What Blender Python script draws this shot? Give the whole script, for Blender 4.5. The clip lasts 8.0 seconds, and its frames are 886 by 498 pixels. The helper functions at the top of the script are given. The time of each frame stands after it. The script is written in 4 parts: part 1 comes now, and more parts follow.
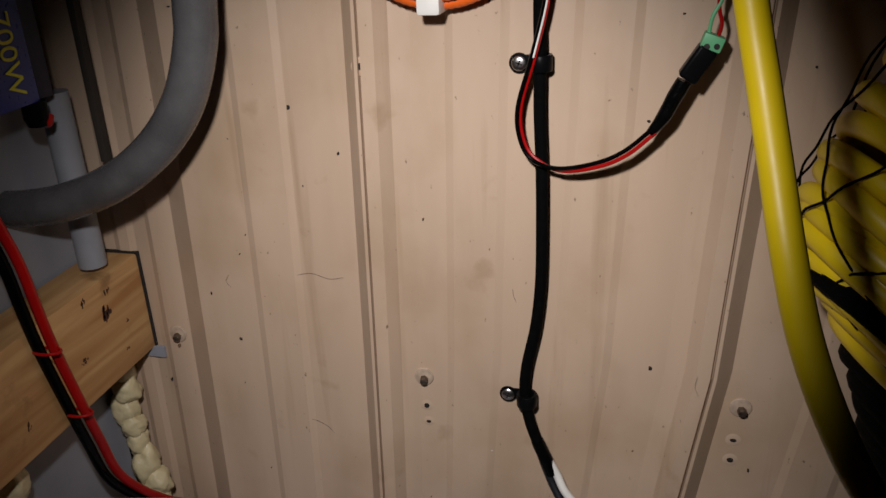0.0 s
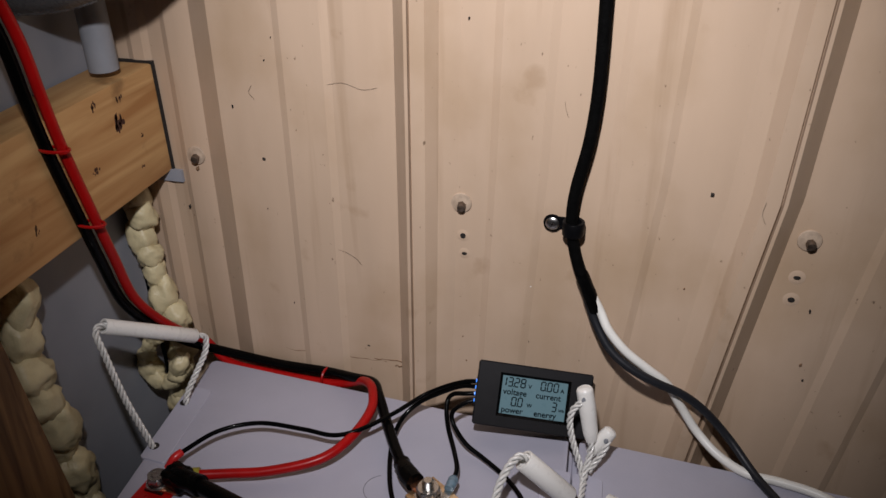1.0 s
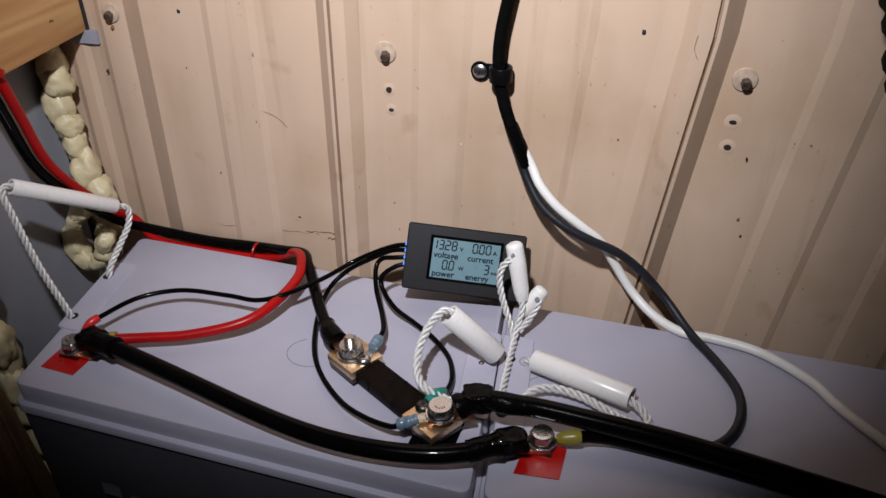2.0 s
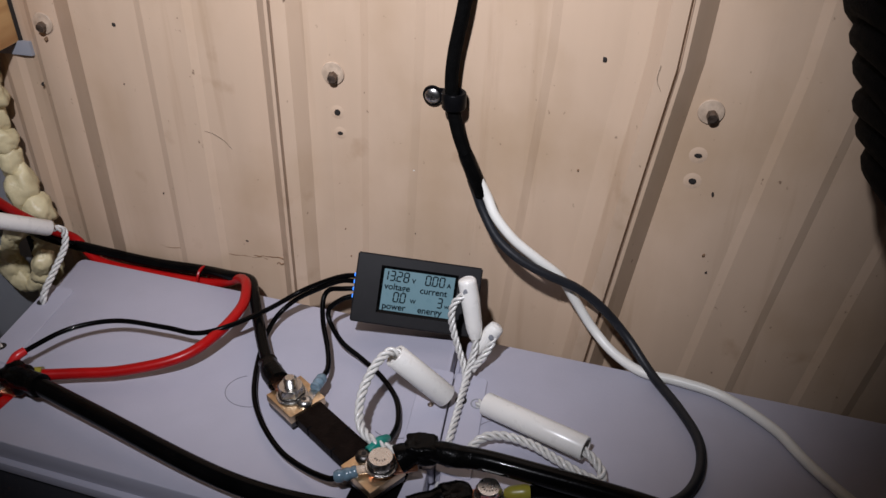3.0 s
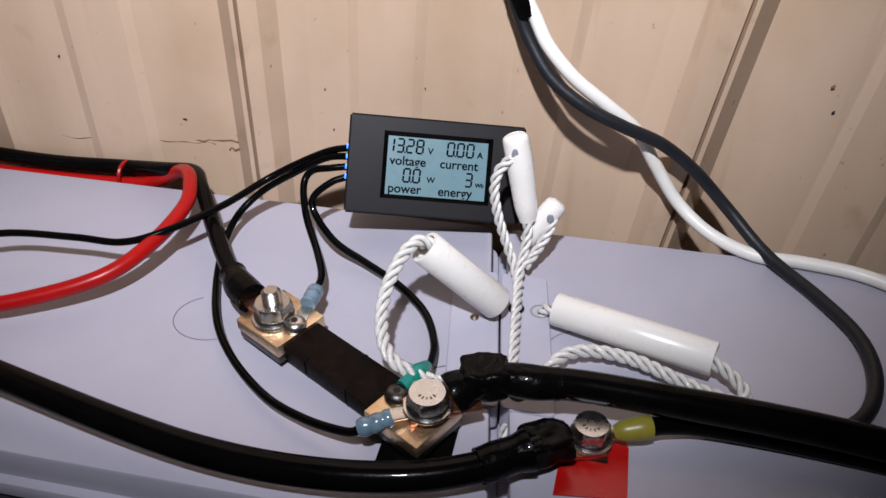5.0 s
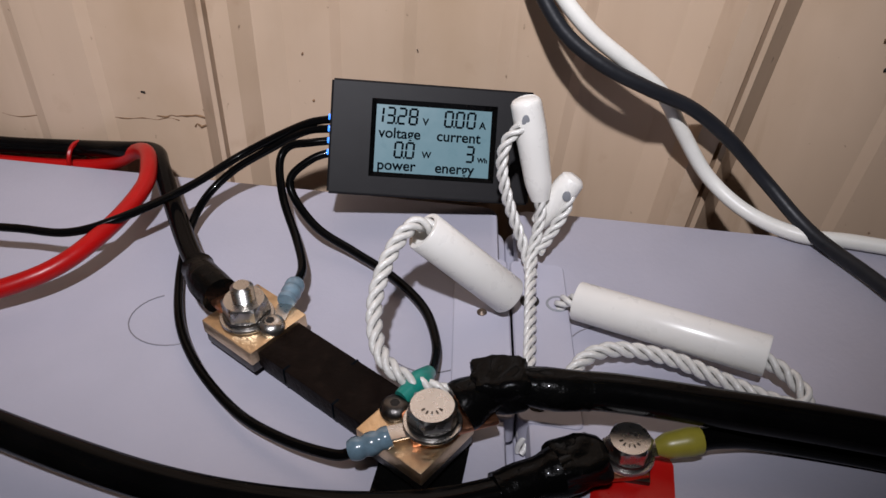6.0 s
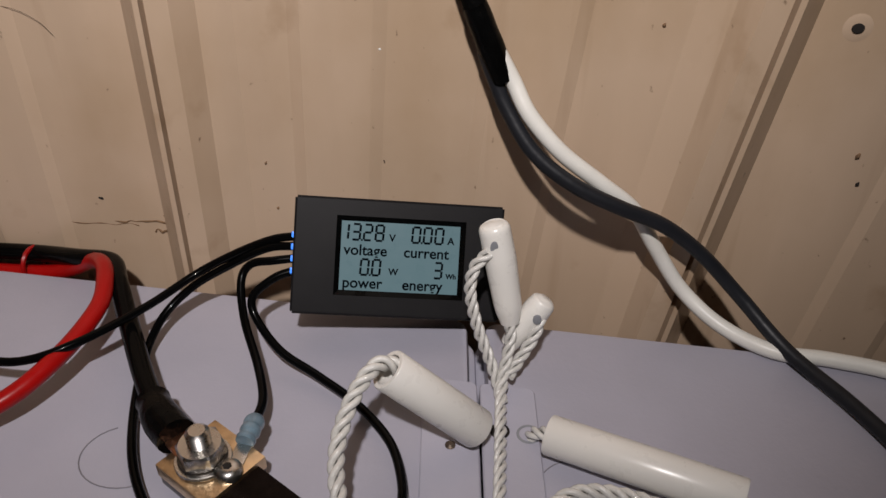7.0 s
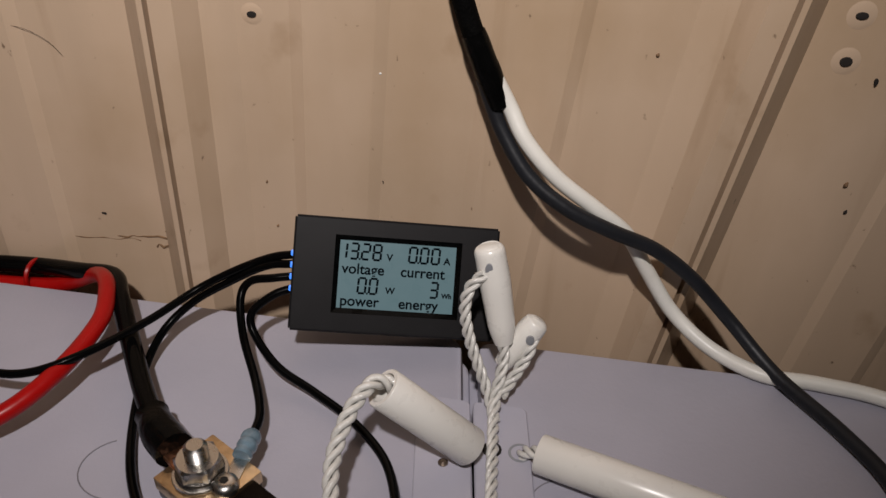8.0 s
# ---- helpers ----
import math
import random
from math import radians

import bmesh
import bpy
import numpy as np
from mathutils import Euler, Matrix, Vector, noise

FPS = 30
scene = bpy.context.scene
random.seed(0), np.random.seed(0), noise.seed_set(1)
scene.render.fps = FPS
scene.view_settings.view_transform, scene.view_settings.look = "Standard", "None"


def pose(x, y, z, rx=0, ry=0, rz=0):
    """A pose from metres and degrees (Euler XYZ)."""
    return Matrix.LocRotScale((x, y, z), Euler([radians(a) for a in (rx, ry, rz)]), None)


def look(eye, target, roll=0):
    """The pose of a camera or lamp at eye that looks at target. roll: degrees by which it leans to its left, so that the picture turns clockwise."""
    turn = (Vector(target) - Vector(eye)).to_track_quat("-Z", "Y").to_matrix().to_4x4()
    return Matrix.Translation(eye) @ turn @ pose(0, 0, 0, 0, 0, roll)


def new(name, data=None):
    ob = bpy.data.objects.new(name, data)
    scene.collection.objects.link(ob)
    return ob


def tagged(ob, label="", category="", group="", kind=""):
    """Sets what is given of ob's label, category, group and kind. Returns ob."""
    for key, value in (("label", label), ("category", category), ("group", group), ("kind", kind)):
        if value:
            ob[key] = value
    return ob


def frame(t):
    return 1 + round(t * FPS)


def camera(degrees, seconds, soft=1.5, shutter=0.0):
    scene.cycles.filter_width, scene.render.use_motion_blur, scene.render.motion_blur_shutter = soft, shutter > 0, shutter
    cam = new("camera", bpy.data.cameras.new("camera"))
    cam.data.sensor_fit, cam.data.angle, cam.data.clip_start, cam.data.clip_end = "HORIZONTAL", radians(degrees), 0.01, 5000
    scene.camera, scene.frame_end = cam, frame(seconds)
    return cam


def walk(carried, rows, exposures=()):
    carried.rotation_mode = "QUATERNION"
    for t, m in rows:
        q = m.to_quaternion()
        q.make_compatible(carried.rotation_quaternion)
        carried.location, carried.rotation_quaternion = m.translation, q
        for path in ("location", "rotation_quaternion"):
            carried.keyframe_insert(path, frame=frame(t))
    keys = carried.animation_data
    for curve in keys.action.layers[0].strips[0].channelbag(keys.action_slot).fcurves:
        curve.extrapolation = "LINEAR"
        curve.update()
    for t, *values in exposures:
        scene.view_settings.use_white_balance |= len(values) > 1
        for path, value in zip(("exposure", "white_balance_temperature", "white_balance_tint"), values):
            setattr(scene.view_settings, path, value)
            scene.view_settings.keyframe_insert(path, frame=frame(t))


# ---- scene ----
cam = camera(57.0, 8.0)
PATH = [
    (0, (0.164, -0.556, 0.771), (-0.291, 1.215, -0.038), -2.6),
    (0.2, (0.166, -0.563, 0.743), (-0.28, 1.215, -0.054), -1.9),
    (0.5, (0.171, -0.551, 0.711), (-0.272, 1.183, -0.182), -1.7),
    (0.8, (0.161, -0.548, 0.685), (-0.296, 1.156, -0.256), -0.2),
    (1, (0.139, -0.543, 0.684), (-0.335, 1.121, -0.32), -1.3),
    (1.2, (0.124, -0.551, 0.671), (-0.38, 1.106, -0.33), -2.2),
    (1.5, (0.137, -0.56, 0.631), (-0.349, 1.077, -0.411), -2.5),
    (1.8, (0.163, -0.554, 0.612), (-0.288, 1.065, -0.474), -1.2),
    (2, (0.186, -0.546, 0.608), (-0.245, 1.065, -0.497), -1.3),
    (2.2, (0.201, -0.534, 0.609), (-0.221, 1.058, -0.525), -0.8),
    (3.3, (0.2, -0.492, 0.624), (-0.193, 1.114, -0.5), -0.1),
    (3.5, (0.198, -0.507, 0.63), (-0.25, 1.063, -0.525), -2.8),
    (3.7, (0.185, -0.494, 0.615), (-0.231, 1.024, -0.619), -2.5),
    (4, (0.174, -0.471, 0.546), (-0.238, 1.057, -0.677), -3.6),
    (4.2, (0.159, -0.448, 0.533), (-0.197, 1.06, -0.732), -2.5),
    (5.3, (0.112, -0.386, 0.459), (-0.094, 1.192, -0.753), -0.4),
    (5.5, (0.107, -0.376, 0.451), (-0.094, 1.191, -0.776), -0.6),
    (6, (0.109, -0.357, 0.443), (-0.071, 1.201, -0.798), -0.3),
    (6.5, (0.115, -0.339, 0.437), (-0.06, 1.208, -0.819), -1.3),
    (6.7, (0.119, -0.331, 0.448), (-0.049, 1.246, -0.771), -1.4),
    (7, (0.11, -0.324, 0.468), (-0.02, 1.282, -0.717), 0.6),
    (7.5, (0.112, -0.329, 0.478), (-0.028, 1.31, -0.659), 1.9),
    (8, (0.111, -0.328, 0.475), (-0.016, 1.297, -0.684), 1.6),
]
EXPOSURES = [(0.0, -1.65, 6800, 10), (0.5, -1.65, 6900, 10), (1.0, -1.18, 6550, 10), (1.5, -0.6, 6450, 10), (2.0, -0.57, 6250, 10), (3.5, -0.9, 6200, 10),
             (4.0, -0.16, 6200, 10), (5.5, -0.35, 6250, 10), (6.0, -0.55, 6350, 10), (6.5, -0.63, 6450, 10), (7.0, -1.04, 7000, 10), (8.0, -1.12, 7150, 10)]
walk(cam, [(t, look(eye, target, roll)) for t, eye, target, roll in PATH], EXPOSURES)

# ---- light ----
world = bpy.data.worlds.new("world")
scene.world = world
world.use_nodes = True
world.node_tree.nodes["Background"].inputs[0].default_value = (0.9, 0.95, 1.0, 1)
world.node_tree.nodes["Background"].inputs[1].default_value = 0.0012
LAMP = (0.090, -0.49, 0.85)
lamp = new("work_light", bpy.data.lights.new("work_light", "SPOT"))
lamp.data.energy, lamp.data.color = 49.0, (0.97, 0.945, 1.0)
lamp.data.spot_size, lamp.data.spot_blend, lamp.data.shadow_soft_size = radians(71), 1.0, 0.014
lamp.matrix_world = look(LAMP, (0.012, 0.0, 0.46))


# ---- materials ----
def material(name, color, rough=0.5, metal=0.0, var=0.15, scale=40.0, stretch=(1, 1, 1), bump=0.0, bump_scale=200.0, stain=0.0, stain_color=None,
             stain_scale=12.0, coat=0.0, sss=0.0, rough_var=0.1, spec=0.5):
    m = bpy.data.materials.new(name)
    m.use_nodes = True
    nt = m.node_tree
    N, L = nt.nodes, nt.links
    b = N["Principled BSDF"]
    b.inputs["Roughness"].default_value, b.inputs["Metallic"].default_value = rough, metal
    b.inputs["Coat Weight"].default_value, b.inputs["Specular IOR Level"].default_value = coat, spec
    if sss:
        b.inputs["Subsurface Weight"].default_value = sss
        b.inputs["Subsurface Radius"].default_value = (0.006, 0.006, 0.006)
    tc = N.new("ShaderNodeTexCoord")
    mp = N.new("ShaderNodeMapping")
    mp.inputs["Scale"].default_value = stretch
    L.new(tc.outputs["Object"], mp.inputs[0])
    n1 = N.new("ShaderNodeTexNoise")
    n1.inputs["Scale"].default_value, n1.inputs["Detail"].default_value = scale, 6
    L.new(mp.outputs[0], n1.inputs["Vector"])
    ramp = N.new("ShaderNodeValToRGB")
    ramp.color_ramp.elements[0].position, ramp.color_ramp.elements[1].position = 0.3, 0.7
    ramp.color_ramp.elements[0].color = (*[c * (1 - var) for c in color], 1)
    ramp.color_ramp.elements[1].color = (*[min(1, c * (1 + var)) for c in color], 1)
    L.new(n1.outputs[0], ramp.inputs[0])
    out = ramp.outputs[0]
    if stain:
        n2 = N.new("ShaderNodeTexNoise")
        n2.inputs["Scale"].default_value, n2.inputs["Detail"].default_value = stain_scale, 8
        L.new(mp.outputs[0], n2.inputs["Vector"])
        r2 = N.new("ShaderNodeValToRGB")
        r2.color_ramp.elements[0].position, r2.color_ramp.elements[1].position = 0.55, 0.75
        r2.color_ramp.elements[0].color, r2.color_ramp.elements[1].color = (0, 0, 0, 1), (stain, stain, stain, 1)
        L.new(n2.outputs[0], r2.inputs[0])
        mx = N.new("ShaderNodeMix")
        mx.data_type = "RGBA"
        L.new(r2.outputs[0], mx.inputs["Factor"])
        L.new(out, mx.inputs["A"])
        mx.inputs["B"].default_value = (*(stain_color or [c * 0.4 for c in color]), 1)
        out = mx.outputs["Result"]
    L.new(out, b.inputs["Base Color"])
    n3 = N.new("ShaderNodeTexNoise")
    n3.inputs["Scale"].default_value, n3.inputs["Detail"].default_value = bump_scale, 5
    L.new(mp.outputs[0], n3.inputs["Vector"])
    mr = N.new("ShaderNodeMapRange")
    mr.inputs["To Min"].default_value, mr.inputs["To Max"].default_value = max(0.02, rough - rough_var), min(1, rough + rough_var)
    L.new(n3.outputs[0], mr.inputs["Value"])
    L.new(mr.outputs[0], b.inputs["Roughness"])
    if bump:
        bp = N.new("ShaderNodeBump")
        bp.inputs["Strength"].default_value, bp.inputs["Distance"].default_value = bump, 0.002
        L.new(n3.outputs[0], bp.inputs["Height"])
        L.new(bp.outputs[0], b.inputs["Normal"])
    return m


def glow(name, color, strength):
    m = material(name, [0.06 * c for c in color], 0.3, spec=0.25)
    b = m.node_tree.nodes["Principled BSDF"]
    b.inputs["Emission Color"].default_value = (*color, 1)
    b.inputs["Emission Strength"].default_value = strength
    return m


def wood(name, light, dark, rough=0.65, rings=55.0, axis=1, knots=0.6):
    """Sawn softwood whose grain runs along an axis (0 x, 1 y, 2 z)."""
    m = bpy.data.materials.new(name)
    m.use_nodes = True
    N, L = m.node_tree.nodes, m.node_tree.links
    b = N["Principled BSDF"]
    b.inputs["Roughness"].default_value = rough
    tc, mp = N.new("ShaderNodeTexCoord"), N.new("ShaderNodeMapping")
    sc = [1.0, 1.0, 1.0]
    sc[axis] = 0.08
    mp.inputs["Scale"].default_value = sc
    L.new(tc.outputs["Object"], mp.inputs[0])
    n1 = N.new("ShaderNodeTexNoise")
    n1.inputs["Scale"].default_value, n1.inputs["Detail"].default_value, n1.inputs["Distortion"].default_value = rings, 6, 1.2
    L.new(mp.outputs[0], n1.inputs["Vector"])
    r1 = N.new("ShaderNodeValToRGB")
    r1.color_ramp.elements[0].position, r1.color_ramp.elements[1].position = 0.32, 0.62
    r1.color_ramp.elements[0].color, r1.color_ramp.elements[1].color = (*dark, 1), (*light, 1)
    L.new(n1.outputs[0], r1.inputs[0])
    n2 = N.new("ShaderNodeTexNoise")
    n2.inputs["Scale"].default_value, n2.inputs["Detail"].default_value = 26, 5
    L.new(tc.outputs["Object"], n2.inputs["Vector"])
    r2 = N.new("ShaderNodeValToRGB")
    r2.color_ramp.elements[0].position, r2.color_ramp.elements[1].position = 0.62, 0.74
    r2.color_ramp.elements[0].color, r2.color_ramp.elements[1].color = (0, 0, 0, 1), (knots, knots, knots, 1)
    L.new(n2.outputs[0], r2.inputs[0])
    mx = N.new("ShaderNodeMix")
    mx.data_type = "RGBA"
    L.new(r2.outputs[0], mx.inputs["Factor"])
    L.new(r1.outputs[0], mx.inputs["A"])
    mx.inputs["B"].default_value = (*[c * 0.3 for c in dark], 1)
    L.new(mx.outputs["Result"], b.inputs["Base Color"])
    bp = N.new("ShaderNodeBump")
    bp.inputs["Strength"].default_value, bp.inputs["Distance"].default_value = 0.5, 0.001
    L.new(n1.outputs[0], bp.inputs["Height"])
    L.new(bp.outputs[0], b.inputs["Normal"])
    return m


TAN = material("tan_painted_steel", (0.50, 0.37, 0.262), 0.38, 0.0, 0.05, 11, (2.5, 2.5, 0.4), 0.05, 60, 0.35, (0.33, 0.225, 0.14), 6, rough_var=0.12)


def grime(m):
    """Thin brown runs down the sheet and fine specks of dirt."""
    N, L = m.node_tree.nodes, m.node_tree.links
    b, tc = N["Principled BSDF"], N.new("ShaderNodeTexCoord")
    out = b.inputs["Base Color"].links[0].from_socket
    for scale, stretch, lo, hi, amount, color in ((60, (1, 1, 0.05), 0.60, 0.78, 0.45, (0.24, 0.145, 0.075)), (9, (1, 1, 0.8), 0.50, 0.70, 0.50, (0.34, 0.225, 0.125)), (28, (1, 1, 0.9), 0.64, 0.74, 0.35, (0.27, 0.165, 0.085)),
                                                  (230, (1, 1, 0.7), 0.70, 0.76, 0.75, (0.09, 0.05, 0.025))):
        mp, n, r, mx = N.new("ShaderNodeMapping"), N.new("ShaderNodeTexNoise"), N.new("ShaderNodeValToRGB"), N.new("ShaderNodeMix")
        mp.inputs["Scale"].default_value = stretch
        L.new(tc.outputs["Object"], mp.inputs[0])
        n.inputs["Scale"].default_value, n.inputs["Detail"].default_value = scale, 6
        L.new(mp.outputs[0], n.inputs["Vector"])
        r.color_ramp.elements[0].position, r.color_ramp.elements[1].position = lo, hi
        r.color_ramp.elements[0].color, r.color_ramp.elements[1].color = (0, 0, 0, 1), (amount, amount, amount, 1)
        L.new(n.outputs[0], r.inputs[0])
        mx.data_type = "RGBA"
        L.new(r.outputs[0], mx.inputs["Factor"])
        L.new(out, mx.inputs["A"])
        mx.inputs["B"].default_value = (*color, 1)
        out = mx.outputs["Result"]
    L.new(out, b.inputs["Base Color"])


grime(TAN)
GREYWALL = material("grey_sheet", (0.26, 0.27, 0.30), 0.6, 0, 0.1, 12, (1, 1, 1), 0.1, 80, 0.3, (0.2, 0.2, 0.2), 9)
BROWN = material("dark_board", (0.03, 0.024, 0.018), 0.8, 0, 0.25, 20, (1, 1, 1), 0.2, 60)
FLOOR = material("plywood_floor", (0.04, 0.03, 0.02), 0.8, 0, 0.25, 20, (1, 0.2, 1), 0.2, 60)
PINE = wood("pine", (0.57, 0.345, 0.145), (0.38, 0.185, 0.062), 0.7, 42)
POST = wood("treated_post", (0.24, 0.135, 0.056), (0.060, 0.028, 0.012), 0.75, 75, 2, 0.3)
FOAM = material("cured_foam", (0.60, 0.52, 0.31), 0.45, 0, 0.12, 50, (1, 1, 1), 0.35, 260, 0.6, (0.36, 0.26, 0.11), 45, coat=0.15)
LID = material("grey_battery_plastic", (0.40, 0.395, 0.465), 0.40, 0, 0.04, 25, (1, 1, 1), 0.06, 500, 0.2, (0.29, 0.28, 0.32), 14, rough_var=0.08)
# The lid's grey taken darker: shade on the case sides is in this colour.
CASESHADE = material("shaded_grey_case", (0.085, 0.085, 0.10), 0.45, 0, 0.08, 25, (1, 1, 1), 0.08, 400, 0.3, (0.06, 0.06, 0.068), 14)
BLACK = material("black_jacket", (0.0020, 0.0020, 0.0021), 0.22, 0, 0.3, 60, (1, 1, 1), 0.05, 300, spec=0.03, coat=0.14, rough_var=0.06)
TAPE = material("black_tape", (0.0022, 0.0022, 0.0022), 0.26, 0, 0.3, 90, (1, 1, 1), 0.5, 170, spec=0.04, coat=0.11, rough_var=0.06)
SLEEVE = material("black_sleeve", (0.002, 0.002, 0.002), 0.75, 0, 0.3, 200, (1, 1, 1), 0.4, 900, spec=0.04)
DARKGREY = material("dark_grey_jacket", (0.011, 0.012, 0.015), 0.45, 0, 0.15, 60, (1, 1, 1), 0.08, 300, spec=0.3)
RED = material("red_jacket", (0.33, 0.004, 0.004), 0.33, 0, 0.12, 50, (1, 1, 1), 0.05, 200, spec=0.25)
REDTAPE = material("red_tape", (0.45, 0.006, 0.005), 0.30, 0, 0.08, 40, (1, 1, 1), 0.1, 90)
WHITE = material("white_jacket", (0.70, 0.69, 0.64), 0.4, 0, 0.05, 60, (1, 1, 1), 0.05, 300, 0.25, (0.5, 0.46, 0.38), 40)
ROPE = material("white_nylon_rope", (0.62, 0.61, 0.575), 0.24, 0, 0.10, 300, (1, 1, 1), 0.25, 1400, coat=1.0, spec=0.8)
TUBE = material("white_plastic_tube", (0.74, 0.725, 0.685), 0.28, 0, 0.03, 30, sss=0.5, rough_var=0.03)
BRASS = material("brass_block", (0.80, 0.60, 0.38), 0.33, 1.0, 0.12, 160, (1, 1, 1), 0.15, 500, 0.4, (0.35, 0.22, 0.10), 90)
STEEL = material("zinc_steel", (0.58, 0.565, 0.54), 0.28, 1.0, 0.06, 120, (1, 1, 1), 0.02, 300, rough_var=0.05)
DARKSTEEL = material("dark_steel", (0.10, 0.095, 0.09), 0.35, 1.0, 0.2, 300, (1, 1, 1), 0.1, 700)
COPPER = material("copper_lug", (0.72, 0.33, 0.19), 0.32, 1.0, 0.2, 200, (1, 1, 1), 0.2, 500)
MANGANIN = material("brown_shunt_strip", (0.0065, 0.0040, 0.0032), 0.45, 0.0, 0.4, 120, (1, 1, 1), 0.25, 400, 0.4, (0.018, 0.012, 0.009), 160, spec=0.05)
BLUECRIMP = material("blue_nylon_crimp", (0.13, 0.20, 0.25), 0.2, 0, 0.2, 300, sss=0.4, coat=0.5)
REDCRIMP = material("red_vinyl_crimp", (0.55, 0.02, 0.02), 0.3, 0, 0.1, 200)
YELCRIMP = material("yellow_vinyl_crimp", (0.27, 0.235, 0.03), 0.35, 0, 0.12, 150)
GREENCRIMP = material("green_vinyl_crimp", (0.01, 0.20, 0.16), 0.3, 0, 0.12, 150)
CASE = material("black_abs_case", (0.0035, 0.0035, 0.004), 0.32, 0, 0.15, 100, (1, 1, 1), 0.06, 2200, rough_var=0.05, spec=0.06)
METERCASE = material("satin_meter_case", (0.0075, 0.0072, 0.0080), 0.46, 0, 0.12, 100, (1, 1, 1), 0.05, 2200, rough_var=0.05, spec=0.12)
LCD = glow("backlit_lcd", (0.205, 0.35, 0.415), 0.85)
SEG = material("lcd_segment", (0.003, 0.005, 0.007), 0.9, spec=0.0)
BLUELED = glow("blue_led", (0.05, 0.25, 1.0), 3.0)
PVC = material("grey_conduit", (0.085, 0.083, 0.083), 0.27, 0, 0.25, 30, (1, 1, 1), 0.12, 150, 0.4, (0.07, 0.06, 0.05), 25)
PIPE = material("pale_grey_pipe", (0.24, 0.25, 0.27), 0.45, 0, 0.1, 40, stain=0.3, stain_scale=20)
BLUEBOX = material("blue_enamel", (0.012, 0.035, 0.22), 0.3, 0, 0.1, 30, stain=0.3, stain_scale=25)
NAVY = material("navy_aluminium", (0.012, 0.016, 0.045), 0.4, 0.3, 0.2, 60)
YELLOW = material("yellow_cord", (0.66, 0.48, 0.006), 0.42, 0, 0.06, 30, (1, 1, 1), 0.06, 120, 0.3, (0.55, 0.38, 0.02), 18)
PRINT = material("yellow_print", (0.75, 0.68, 0.04), 0.5)
ORANGE = material("orange_tubing", (0.72, 0.12, 0.012), 0.4, 0, 0.1, 60)
GREEN = material("green_terminal", (0.12, 0.42, 0.20), 0.45, 0, 0.1, 60)
WASHER = material("pale_weathered_washer", (0.41, 0.315, 0.23), 0.5, 0.0, 0.2, 250, stain=0.75, stain_scale=110, stain_color=(0.20, 0.13, 0.08))
KNOT = material("dark_knot", (0.055, 0.020, 0.012), 0.7, 0, 0.4, 400)
CRUST = material("brown_crust", (0.15, 0.085, 0.042), 0.85, 0, 0.35, 400)
HOLE = material("dark_hole", (0.012, 0.009, 0.007), 0.9)
RUST = material("rusty_washer", (0.14, 0.105, 0.08), 0.45, 0.7, 0.5, 300, stain=0.9, stain_scale=150, stain_color=(0.10, 0.05, 0.02))
PRINTDARK = material("dark_print", (0.16, 0.16, 0.18), 0.6)
SCUFF = material("pencil_line", (0.20, 0.19, 0.21), 0.6)

BASE = {}


def thing(name, label, category, base=(0, 0, 0), group="", kind=""):
    ob = new(name)
    ob.location, ob.empty_display_size = base, 0.02
    BASE[ob.name] = Vector(base)
    return tagged(ob, label, category, group, kind)


